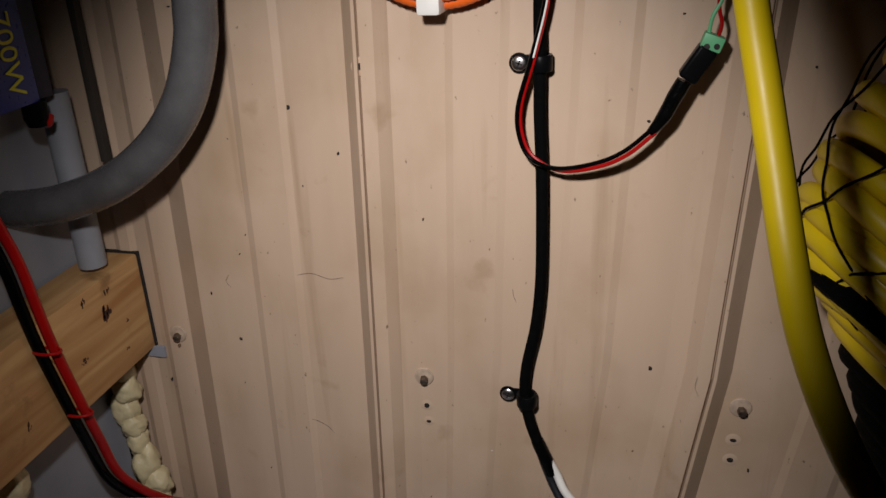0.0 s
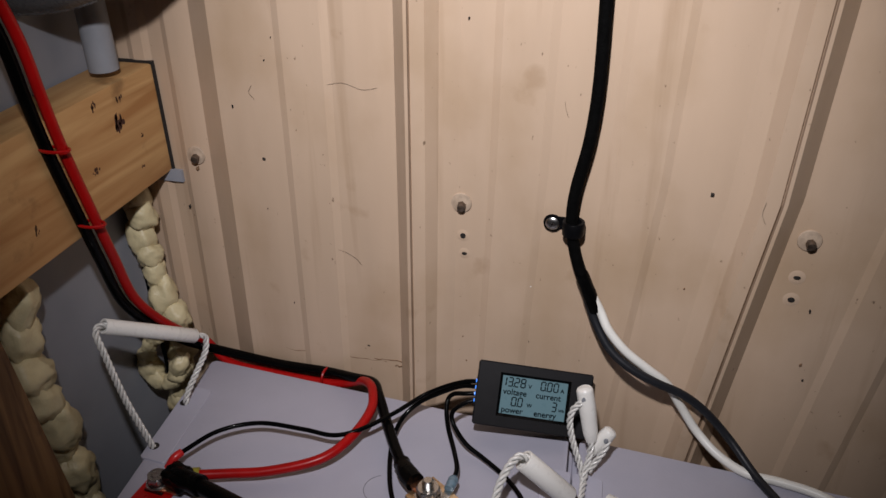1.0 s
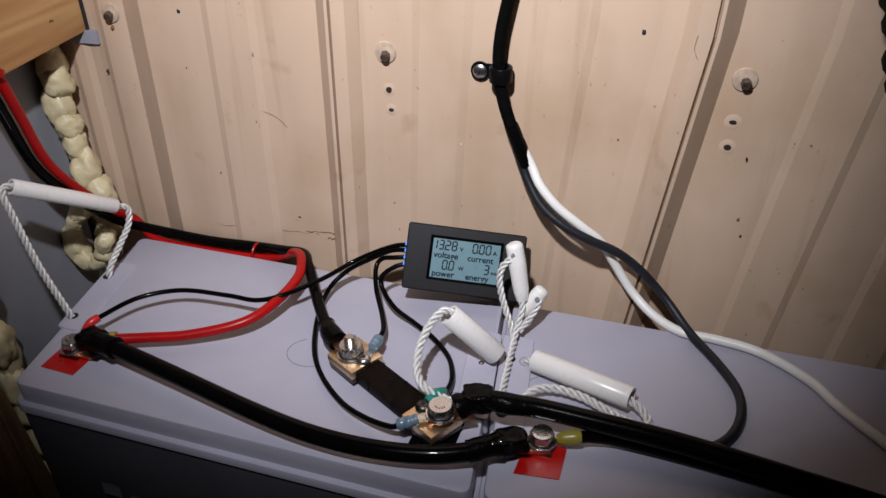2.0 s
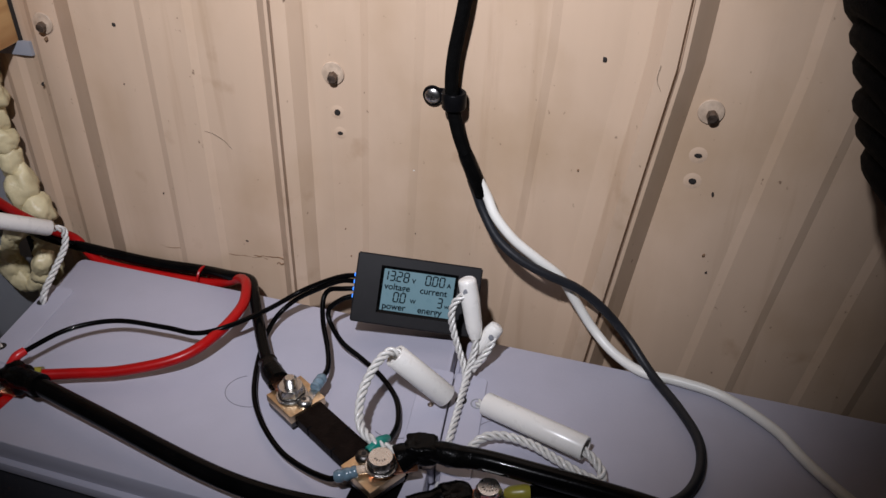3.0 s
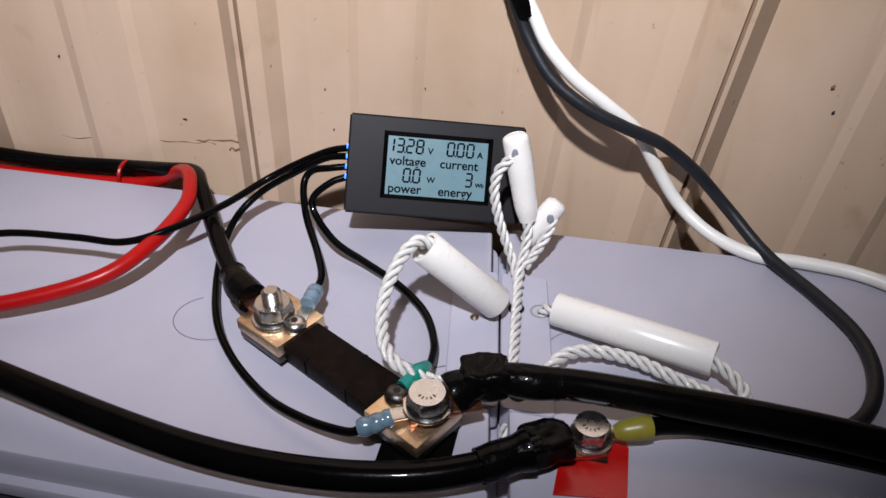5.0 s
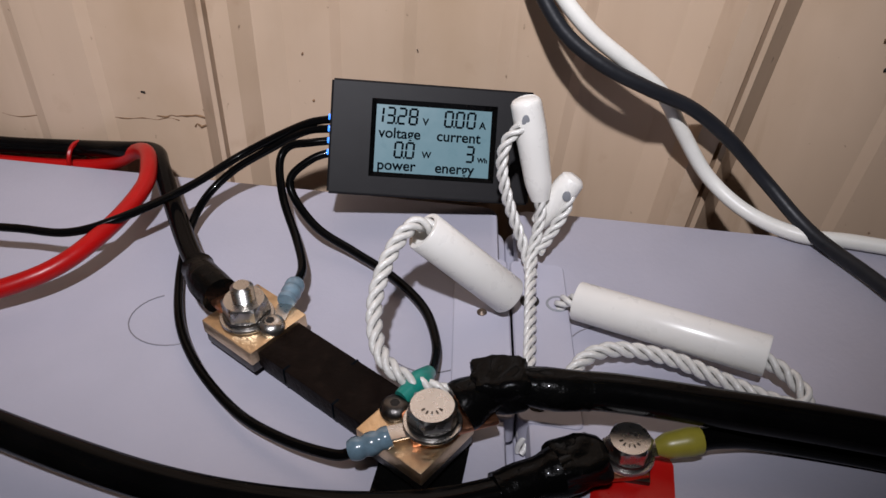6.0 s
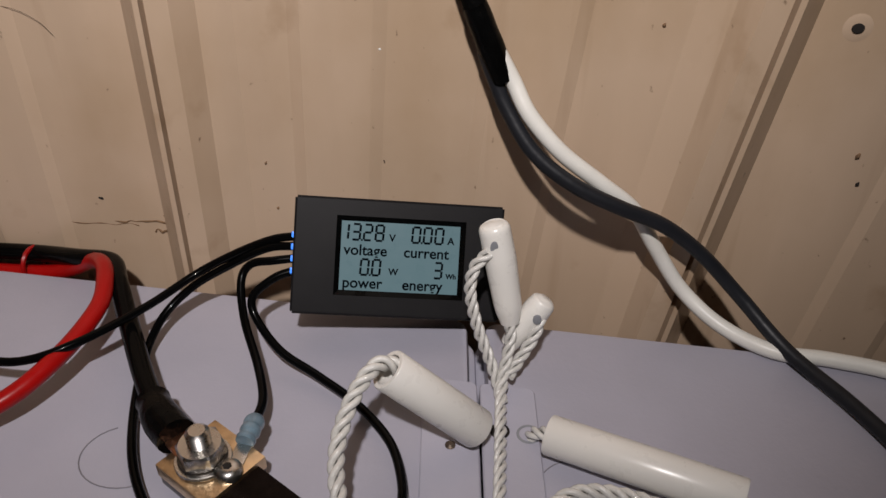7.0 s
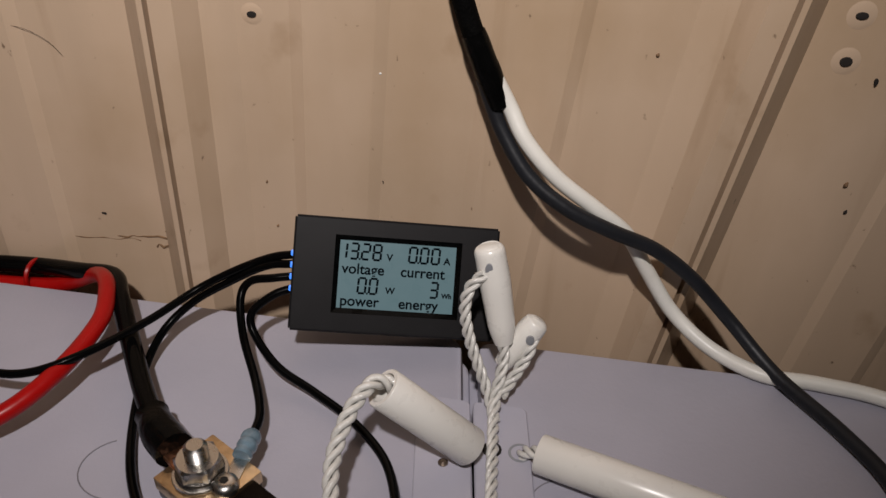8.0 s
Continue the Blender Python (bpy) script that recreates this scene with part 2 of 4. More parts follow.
class G:
    """A mesh in the making, in world metres."""

    def __init__(self):
        self.v, self.f = [], []

    def add(self, verts, faces):
        n = len(self.v)
        self.v += [Vector(p) for p in verts]
        self.f += [[n + i for i in f] for f in faces]
        return self

    def box(self, m, size, bevel=0.0, seg=2):
        bm = bmesh.new()
        bmesh.ops.create_cube(bm, size=1, matrix=Matrix.Diagonal((*size, 1)))
        if bevel:
            bmesh.ops.bevel(bm, geom=bm.edges[:], offset=bevel, segments=seg, affect="EDGES", profile=0.6)
        bm.verts.index_update()
        self.add([m @ v.co for v in bm.verts], [[v.index for v in f.verts] for f in bm.faces])
        bm.free()
        return self

    def lump(self, m, size, seed=0):
        """A taped block: a rounded box with creases and dents."""
        bm = bmesh.new()
        bmesh.ops.create_cube(bm, size=2)
        bmesh.ops.subdivide_edges(bm, edges=bm.edges[:], cuts=9, use_grid_fill=True)
        for v in bm.verts:
            p = v.co / sum(abs(c) ** 7 for c in v.co) ** (1 / 7)
            w = 1 + 0.16 * noise.noise(p * 1.7 + Vector((seed, 0, 0))) + 0.07 * noise.noise(p * 5 + Vector((0, seed, 0)))
            v.co = Vector([c * w * d / 2 for c, d in zip(p, size)])
        bm.verts.index_update()
        self.add([m @ v.co for v in bm.verts], [[v.index for v in f.verts] for f in bm.faces])
        bm.free()
        return self

    def lathe(self, m, profile, n=24):
        """profile: (radius, height) from bottom to top, about the z axis of m."""
        vs, fs = [], []
        for r, h in profile:
            vs += [m @ Vector((r * math.cos(2 * math.pi * k / n), r * math.sin(2 * math.pi * k / n), h)) for k in range(n)]
        for i in range(len(profile) - 1):
            fs += [[i * n + k, i * n + (k + 1) % n, (i + 1) * n + (k + 1) % n, (i + 1) * n + k] for k in range(n)]
        fs += [list(range(n))[::-1], [(len(profile) - 1) * n + k for k in range(n)]]
        return self.add(vs, fs)

    def hexagon(self, m, across, h0, h1, dome=0.0008):
        """A bolt head or nut, with its chamfered rim."""
        r = across / math.sqrt(3)
        vs, fs = [], []
        rings = [(r, h0, 0), (r, h1 - dome, 0), (across / 2 * 0.99, h1, 1)]
        n = 24
        for q, h, rnd in rings:
            for k in range(n):
                a = 2 * math.pi * k / n
                rr = q if rnd else across / 2 / math.cos((a % (math.pi / 3)) - math.pi / 6)
                vs.append(m @ Vector((rr * math.cos(a), rr * math.sin(a), h)))
        for i in range(2):
            fs += [[i * n + k, i * n + (k + 1) % n, (i + 1) * n + (k + 1) % n, (i + 1) * n + k] for k in range(n)]
        fs += [list(range(n))[::-1], [2 * n + k for k in range(n)]]
        return self.add(vs, fs)

    def tube(self, pts, r, n=12, sub=6, smooth=True, squash=1.0, wobble=0.0, seed=0):
        """A round bar along a smooth line; r is a number or one radius a point."""
        P = spline(pts, sub) if smooth else [Vector(p) for p in pts]
        R = r if isinstance(r, (list, tuple)) else [r] * len(pts)
        k = (len(P) - 1) / (len(R) - 1)
        rad = [R[min(int(i / k), len(R) - 1)] * (1 - (i / k) % 1) + R[min(int(i / k) + 1, len(R) - 1)] * ((i / k) % 1) for i in range(len(P))]
        frames = carry(P)
        vs, fs = [], []
        for i, (p, (a, b)) in enumerate(zip(P, frames)):
            w = 1 + wobble * noise.noise(p * 90 + Vector((seed, 0, 0)))
            vs += [p + rad[i] * w * (math.cos(2 * math.pi * j / n) * a + squash * math.sin(2 * math.pi * j / n) * b) for j in range(n)]
        for i in range(len(P) - 1):
            fs += [[i * n + j, i * n + (j + 1) % n, (i + 1) * n + (j + 1) % n, (i + 1) * n + j] for j in range(n)]
        fs += [list(range(n))[::-1], [(len(P) - 1) * n + j for j in range(n)]]
        return self.add(vs, fs)

    def pipe(self, a, b, outer, inner, n=28):
        """A straight open tube."""
        a, b = Vector(a), Vector(b)
        m = Matrix.Translation(a) @ (b - a).to_track_quat("Z", "Y").to_matrix().to_4x4()
        h = (b - a).length
        ring = [(inner, 0), (outer - 0.0004, 0), (outer, 0.0006), (outer, h - 0.0006), (outer - 0.0004, h), (inner, h)]
        vs, fs, q = [], [], len(ring)
        for r, z in ring:
            vs += [m @ Vector((r * math.cos(2 * math.pi * k / n), r * math.sin(2 * math.pi * k / n), z)) for k in range(n)]
        for i in range(q):
            j = (i + 1) % q
            fs += [[i * n + k, i * n + (k + 1) % n, j * n + (k + 1) % n, j * n + k] for k in range(n)]
        return self.add(vs, fs)

    def rope(self, pts, r, pitch=0.0165, sub=10, strands=3):
        """A laid rope: strands wound round a smooth line."""
        P = spline(pts, sub)
        Q = [P[0]]
        for p in P[1:]:
            d = (p - Q[-1]).length
            k = max(1, int(d / 0.0011))
            a = Q[-1]
            Q += [a.lerp(p, (i + 1) / k) for i in range(k)]
        frames = carry(Q)
        s, turn = 0.0, []
        for i, p in enumerate(Q):
            s += (p - Q[i - 1]).length if i else 0
            turn.append(2 * math.pi * s / pitch)
        for k in range(strands):
            c = [p + 0.60 * r * (math.cos(t + 2 * math.pi * k / strands) * a + math.sin(t + 2 * math.pi * k / strands) * b) for p, t, (a, b) in zip(Q, turn, frames)]
            self.tube(c, r * 0.43, 10, smooth=False)
        return self


def spline(pts, sub):
    """Points along a Catmull-Rom curve through pts."""
    P = [Vector(p) for p in pts]
    if len(P) < 3:
        return [P[0].lerp(P[-1], i / sub) for i in range(sub + 1)]
    P = [2 * P[0] - P[1]] + P + [2 * P[-1] - P[-2]]
    out = []
    for a, b, c, d in zip(P, P[1:], P[2:], P[3:]):
        for i in range(sub):
            t = i / sub
            out.append(0.5 * (2 * b + (c - a) * t + (2 * a - 5 * b + 4 * c - d) * t * t + (3 * b - a - 3 * c + d) * t * t * t))
    return out + [P[-2]]


def carry(P):
    """Two cross directions at each point of a line, carried along without twist."""
    out, a = [], None
    for i in range(len(P)):
        d = (P[min(i + 1, len(P) - 1)] - P[max(i - 1, 0)]).normalized()
        if a is None:
            a = d.orthogonal().normalized()
        a = (a - a.dot(d) * d).normalized()
        out.append((a, d.cross(a)))
    return out


def part(name, g, mat, parent=None, label="", angle=40):
    """Link a mesh as one part under a thing or part, or as a thing of its own."""
    root = parent
    while root is not None and root.parent is not None:
        root = root.parent
    off = BASE[root.name] if root is not None else Vector((0, 0, 0))
    me = bpy.data.meshes.new(name)
    me.from_pydata([p - off for p in g.v], [], g.f)
    me.validate()
    bm = bmesh.new()
    bm.from_mesh(me)
    bmesh.ops.recalc_face_normals(bm, faces=bm.faces[:])
    bm.to_mesh(me)
    bm.free()
    me.polygons.foreach_set("use_smooth", [True] * len(me.polygons))
    me.set_sharp_from_angle(angle=radians(angle))
    me.materials.append(mat)
    ob = new(name, me)
    if parent is not None:
        ob.parent = parent
    else:
        BASE[ob.name] = Vector((0, 0, 0))
    return tagged(ob, label) if label else ob


def at(x, y, z, rx=0, ry=0, rz=0):
    return pose(x, y, z, rx, ry, rz)


# ---- the shed corner ----
TOP = 0.215
RIB, PITCH = 0.015, 0.280
WALL_TOP = 1.6
RECESS = 0.017


def rib(c):
    """One high rib with the lapped sheet's edge on the face turned to the middle bay."""
    s = 1 if c < 0 else -1
    half = [(-0.0195, 0), (-0.0075, -RIB), (-0.0050, -RIB), (-0.0046, -RIB + 0.0050), (-0.0034, -RIB + 0.0050), (-0.0028, -RIB + 0.0002), (0.0075, -RIB + 0.0002), (0.0150, -0.0050), (0.0290, 0)]
    return [(c + s * x, y) for x, y in half][::s]


def profile():
    """The pressed steel sheet's section, seen from inside: high ribs, with two low ones between them."""
    pts = [(-0.318, RECESS + 0.006), (-0.286, RECESS + 0.004), (-0.280, RECESS + 0.0015), (-0.270, RECESS + 0.0012), (-0.264, RECESS + 0.003), (-0.250, RECESS + 0.001), (-0.244, RECESS - 0.002), (-0.228, RECESS - 0.003), (-0.221, RECESS - 0.002), (-0.197, 0.0)]
    for c in (-0.0315, 0.2215, 0.4965, 0.7715):
        low = [(-0.122, 0.016)] if c < 0 else [(c - 0.178, 0.016), (c - 0.092, 0.016)]
        for m, w in low:
            pts += [(m - w - 0.006, 0), (m - w, -0.0020), (m + w, -0.0020), (m + w + 0.006, 0)]
        pts += [*rib(c)]
    return pts + [(1.2, 0.0)]


def lean(x, z):
    """How far the sheet's ribs stand out of plumb: a little at the corner, more where the next sheet laps on."""
    u = z - 0.43
    here = 0.025 * u
    there = (0.05 if u > 0 else 0.135) * u
    k = min(1.0, max(0.0, (x + 0.0315) / 0.25))
    return here * (1 - k) + there * k


def shed():
    p = profile()
    p += [(x, y + 0.003) for x, y in p[::-1]]
    rows, n = [0, 0.18, 0.24, 0.30, 0.36, 0.43, 0.55, 0.70, WALL_TOP], len(p)
    vs = [(x + (lean(x, min(z, 0.8)) if -0.3 < x < 1.15 else 0), y, z) for z in rows for x, y in p]
    fs = [[r * n + i, r * n + (i + 1) % n, (r + 1) * n + (i + 1) % n, (r + 1) * n + i] for r in range(len(rows) - 1) for i in range(n)]
    fs += [list(range(n))[::-1], [(len(rows) - 1) * n + i for i in range(n)]]
    w = part("wall_back", G().add(vs, fs), TAN, angle=15)
    tagged(w, "tan painted ribbed steel wall sheet with stains", "wall", kind="structure")
    g = G().box(at(-0.325, -0.80, 0.8), (0.03, 1.615, 1.6))
    tagged(part("wall_left", g, GREYWALL), "pale grey sheet wall beside the corner", "wall", kind="structure")
    g = G().box(at(1.21, -0.8, 0.8), (0.03, 1.62, 1.6))
    tagged(part("wall_right", g, BROWN), "plain dark board wall closing the shed", "wall", kind="structure")
    g = G().box(at(0.43, -1.62, 0.8), (1.6, 0.03, 1.6))
    tagged(part("wall_front", g, BROWN), "plain dark board wall closing the shed", "wall", kind="structure")
    g = G().box(at(0.43, -0.8, -0.015), (1.6, 1.7, 0.03))
    tagged(part("floor", g, FLOOR), "dark plywood floor under the batteries", "floor", kind="structure")
    g = G().box(at(0.43, -0.8, 1.62), (1.6, 1.7, 0.03))
    tagged(part("ceiling", g, BROWN), "plain dark board ceiling of the shed", "ceiling", kind="structure")


shed()


def beam():
    t = thing("wall_girt", "knotty pine timber rail running into the wall corner", "timber", (-0.285, -0.2, 0.40))
    b = G().box(at(-0.2845, -0.3475, 0.4400), (0.043, 0.755, 0.094), 0.002)
    part("timber", b, PINE, t)
    rnd = random.Random(5)
    for y, z, r in ((-0.037, 0.457, 0.0060), (-0.075, 0.432, 0.0036), (-0.030, 0.474, 0.0030), (-0.012, 0.436, 0.0022), (-0.11, 0.452, 0.0034), (-0.060, 0.478, 0.0034), (-0.145, 0.420, 0.0030), (-0.020, 0.412, 0.0020)):
        k = G()
        for _ in range(int(r * 2600)):
            dy, dz = rnd.gauss(0, 0.55 * r), rnd.gauss(0, 0.5 * r)
            w, n = rnd.uniform(0.12, 0.34) * r, 9
            ring = [(w * rnd.uniform(0.6, 1.3) * math.cos(2 * math.pi * j / n), w * rnd.uniform(1.2, 2.6) * math.sin(2 * math.pi * j / n)) for j in range(n)]
            vs = [(x0, y + dy + p, z + dz + q + 0.5 * p) for x0 in (-0.2636, -0.26285) for p, q in ring]
            k.add(vs, [list(range(n, 2 * n)), list(range(n))[::-1]] + [[j, (j + 1) % n, n + (j + 1) % n, n + j] for j in range(n)])
        part("knot", k, KNOT, t, "dark broken knot")
    g = G().box(at(-0.2685, RECESS - 0.0002, 0.3885), (0.031, 0.003, 0.011))
    tagged(part("wall_patch", g, GREYWALL), "grey sheet showing through the notch under the timber", "gap", kind="structure")
    g = G().box(at(-0.2870, RECESS + 0.0014, 0.4395), (0.0515, 0.003, 0.099))
    tagged(part("wall_notch", g, HOLE), "dark notch cut in the sheet round the timber end", "gap", kind="structure")
    p = thing("timber_post", "dark brown treated timber post standing on the floor", "timber", (-0.30, -0.25, 0))
    part("timber", G().box(at(-0.288, -0.2580, 0.1965, 5.5, 0, 0), (0.046, 0.150, 0.392), 0.003), POST, p)


beam()


def foam(path, r, seed):
    """A bead of cured foam: swollen lumps piled along a line, each with its own creased skin."""
    P, rnd = spline(path, 18), random.Random(seed)
    t = thing("foam_bead", "pale yellow cured foam bead sealing the wall joint", "foam", path[0], "foam beads")
    run, due = 0.0, 0.0
    for i, p in enumerate(P):
        run += (p - P[i - 1]).length if i else 0
        if run < due:
            continue
        due = run + r * rnd.uniform(1.1, 2.0)
        d = (P[min(i + 1, len(P) - 1)] - P[max(i - 1, 0)]).normalized()
        m = Matrix.Translation(p + Vector((rnd.uniform(-0.2, 0.2) * r, rnd.uniform(-0.2, 0.2) * r, 0))) @ d.to_track_quat("Z", "Y").to_matrix().to_4x4()
        size = Vector((rnd.uniform(0.85, 1.15), rnd.uniform(0.85, 1.15), rnd.uniform(1.15, 1.75))) * r * rnd.uniform(0.82, 1.12)
        off = Vector((rnd.uniform(0, 50), seed, 0))
        vs, fs, n, k = [], [], 30, 20
        for a in range(k + 1):
            for b in range(n):
                th, ph = math.pi * a / k, 2 * math.pi * b / n
                q = Vector((math.sin(th) * math.cos(ph), math.sin(th) * math.sin(ph), math.cos(th)))
                crease = max(0.0, 0.10 - abs(noise.noise(q * 1.6 + off)))
                w = 1 + 0.28 * noise.noise(q * 1.3 + off) + 0.12 * noise.noise(q * 3.4 + off) + 0.05 * noise.noise(q * 9 + off) - 0.7 * crease
                vs.append(m @ Vector([c * e * w for c, e in zip(q, size)]))
        for a in range(k):
            fs += [[a * n + b, a * n + (b + 1) % n, (a + 1) * n + (b + 1) % n, (a + 1) * n + b] for b in range(n)]
        part("foam_lump", G().add(vs, fs), FOAM, t, "", 75)


foam([(-0.294, 0.004, 0.385), (-0.294, 0.002, 0.362), (-0.295, 0.0, 0.332), (-0.289, -0.003, 0.300), (-0.285, -0.006, 0.268), (-0.272, -0.008, 0.244), (-0.276, -0.010, 0.21), (-0.285, -0.012, 0.15), (-0.288, -0.012, 0.02)], 0.0118, 3)
foam([(-0.288, -0.018, 0.243), (-0.299, -0.023, 0.224), (-0.299, -0.026, 0.203), (-0.290, -0.028, 0.190), (-0.279, -0.030, 0.193), (-0.268, -0.030, 0.206), (-0.262, -0.030, 0.218)], 0.0100, 8)
foam([(-0.299, -0.150, 0.356), (-0.300, -0.156, 0.330), (-0.299, -0.155, 0.288), (-0.299, -0.150, 0.240), (-0.299, -0.145, 0.190), (-0.299, -0.139, 0.147), (-0.299, -0.134, 0.02)], 0.0165, 5)


def wall_screw(x, z, y=0.0):
    t = thing("wall_screw", "rusty hex screw with washer fixed in the steel wall", "screw", (x, y, z), "wall screws")
    m = at(x, y, z, 90, 0, 0)
    part("washer", G().lathe(m, [(0.0080, 0), (0.0083, 0.0008), (0.0078, 0.0016), (0.0050, 0.0019), (0.0035, 0.0026)], 28), WASHER, t)
    part("head", G().hexagon(m @ at(0.0004, -0.0006, 0, 12, 3, 15), 0.0060, 0.0015, 0.0072), RUST, t)


wall_screw(-0.234, 0.411, RECESS - 0.0028)
for x, z in ((0.0, 0.400), (0.250, 0.399)):
    wall_screw(x, z)
# The last and smallest entry is a brown flake, built like the holes.
for x, z, r in ((0.001, 0.371, 0.0023), (0.002, 0.355, 0.0021), (0.2475, 0.368, 0.0026), (0.247, 0.349, 0.0026), (-0.030, 0.659, 0.0026), (0.0215, 0.335, 0.0013)):
    t = thing("screw_hole", "small dark screw hole with a pale burr", "hole", (x, 0, z), "screw holes")
    m = at(x, 0.0 if x > -0.03 or x < -0.2 else -0.0120, z, 90, 0, 0)
    part("burr", G().lathe(m, [(r * 2.6, -0.0003), (r * 2.2, 0.00005), (r * 1.3, 0.0002), (r * 0.9, 0.0003)], 18), TAN, t)
    part("bore", G().lathe(m @ Matrix.Diagonal((1, 0.8 + 0.25 * math.sin(900 * z), 1, 1)), [(r, 0), (r * 0.95, 0.0010), (r * 0.6, 0.0011)], 11), HOLE, t)

# ---- batteries ----
BX, BY = Vector((1, -0.065, 0)).normalized(), Vector((-0.080, 0.997, 0)).normalized()
B0 = Vector((-0.2235, -0.206, 0))


def bat(u, v, z):
    return B0 + u * BX + v * BY + Vector((0, 0, z))


def rounded(u0, v0, u1, v1, r, n=5):
    out = []
    for cu, cv, a0 in ((u1 - r, v1 - r, 0), (u0 + r, v1 - r, 90), (u0 + r, v0 + r, 180), (u1 - r, v0 + r, 270)):
        out += [(cu + r * math.cos(radians(a0 + 90 * k / n)), cv + r * math.sin(radians(a0 + 90 * k / n))) for k in range(n + 1)]
    return out


def slab(u0, v0, u1, v1, r, rings):
    """A slab on the battery's axes; rings: (inset, z) from bottom to top."""
    g, q = G(), None
    vs, fs = [], []
    for inset, z in rings:
        o = rounded(u0 + inset, v0 + inset, u1 - inset, v1 - inset, max(0.001, r - inset))
        vs += [bat(u, v, z) for u, v in o]
        q = len(o)
    for i in range(len(rings) - 1):
        fs += [[i * q + k, i * q + (k + 1) % q, (i + 1) * q + (k + 1) % q, (i + 1) * q + k] for k in range(q)]
    fs += [list(range(q))[::-1], [(len(rings) - 1) * q + k for k in range(q)]]
    return g.add(vs, fs)


def battery(u0, u1, label):
    t = thing("battery", label, "battery", bat(u0 + 0.1, 0.1, 0), "battery bank")
    e = 0.0045
    part("case", slab(u0 - e + 0.0015, -e + 0.0015, u1 + e - 0.0015, 0.193 + e - 0.0015, 0.010, [(0.004, 0.0), (0.0015, 0.004), (0.0, 0.191)]), CASESHADE, t, "moulded case in grey darkened for shade")
    part("rim", slab(u0 - e, -e, u1 + e, 0.193 + e, 0.010, [(0.0012, 0.1905), (0.0, 0.1915), (0.0, 0.1960), (0.0008, 0.1980), (0.0028, 0.1990)]), LID, t)
    part("lid", slab(u0, 0, u1, 0.193, 0.007, [(0.0, 0.198), (0.0, 0.2132), (0.0006, 0.2145), (0.0018, TOP)]), LID, t)
    for a, b in ((u0 - 0.0035, u0 + 0.020), (u1 - 0.020, u1 + 0.0035)):
        part("handle_strip", slab(a, 0.062, b, 0.152, 0.003, [(0, 0.203), (0, TOP + 0.0006), (0.0006, TOP + 0.0012)]), LID, t)
        for v in (0.076, 0.130) if a < 0 else (0.071, 0.126):
            m = Matrix.Translation(bat(a + 0.0065 if a < 0 else (a + 0.019 if b < 0.35 else b - 0.016), v, TOP + 0.0009))
            part("rope_hole", G().lathe(m, [(0.0040, 0), (0.0040, 0.0006), (0.0030, 0.0007)], 18), HOLE, t, "dark rope hole")
    return t


b1 = battery(0.0, 0.338, "grey plastic battery with rope handles against the steel wall")
b2 = battery(0.346, 0.684, "grey plastic battery beside another one on the floor")


for u, z, w, h in ((0.062, 0.128, 0.016, 0.012), (0.095, 0.124, 0.034, 0.008), (0.132, 0.124, 0.026, 0.008)):
    g = G().add([bat(u + a * w / 2, -0.0049, z + b * h / 2) for a, b in ((-1, -1), (1, -1), (1, 1), (0, 1.3), (-1, 1))], [[0, 1, 2, 3, 4]])
    part("printed_mark", g, PRINTDARK, b1, "dark printed mark")


def tape(name, corners, mat, label):
    top = [Vector((x, y, TOP + 0.0008)) for x, y in corners]
    n = len(top)
    g = G().add(top + [p - Vector((0, 0, 0.0007)) for p in top], [list(range(n)), list(range(n, 2 * n))[::-1]] + [[i, (i + 1) % n, n + (i + 1) % n, n + i] for i in range(n)])
    tagged(part(name, g, mat), label, "tape")


tape("red_tape", [(-0.214, -0.187), (-0.1855, -0.190), (-0.182, -0.158), (-0.211, -0.155)], REDTAPE, "red tape square marking the battery's positive terminal")
tape("red_tape", [(0.1365, -0.206), (0.1645, -0.2045), (0.166, -0.180), (0.163, -0.172), (0.148, -0.170), (0.1405, -0.173)], REDTAPE, "red tape square marking the battery's positive terminal")
tape("black_tape", [(0.066, -0.206), (0.095, -0.2075), (0.098, -0.172), (0.069, -0.170)], TAPE, "black tape square marking the battery's negative terminal")


def scribble(cx, cy, r, a0, a1):
    P = [(cx + r * math.cos(radians(a0 + (a1 - a0) * k / 16)), cy + 0.85 * r * math.sin(radians(a0 + (a1 - a0) * k / 16)), TOP + 0.0002) for k in range(17)]
    tagged(part("pen_mark", G().tube(P, 0.00028, 5, 1), SCUFF), "thin dark curved pen line on the battery lid", "mark", group="pen marks")


scribble(-0.028, -0.128, 0.018, 120, 300)
scribble(0.078, -0.132, 0.017, -130, 60)
scribble(0.148, -0.128, 0.017, 60, 170)

t = thing("small_rivet", "tiny rusty fastener on the battery lid", "rivet", (0.0965, -0.1120, TOP))
part("rivet_head", G().lathe(at(0.0965, -0.1120, TOP), [(0.0022, 0), (0.0021, 0.0016), (0.0010, 0.0026)], 12), RUST, t)

# ---- bolts, lugs and the shunt ----
SH = math.degrees(math.atan2(-0.043, 0.064))
SHX, SHY = Vector((math.cos(radians(SH)), math.sin(radians(SH)), 0)), Vector((-math.sin(radians(SH)), math.cos(radians(SH)), 0))


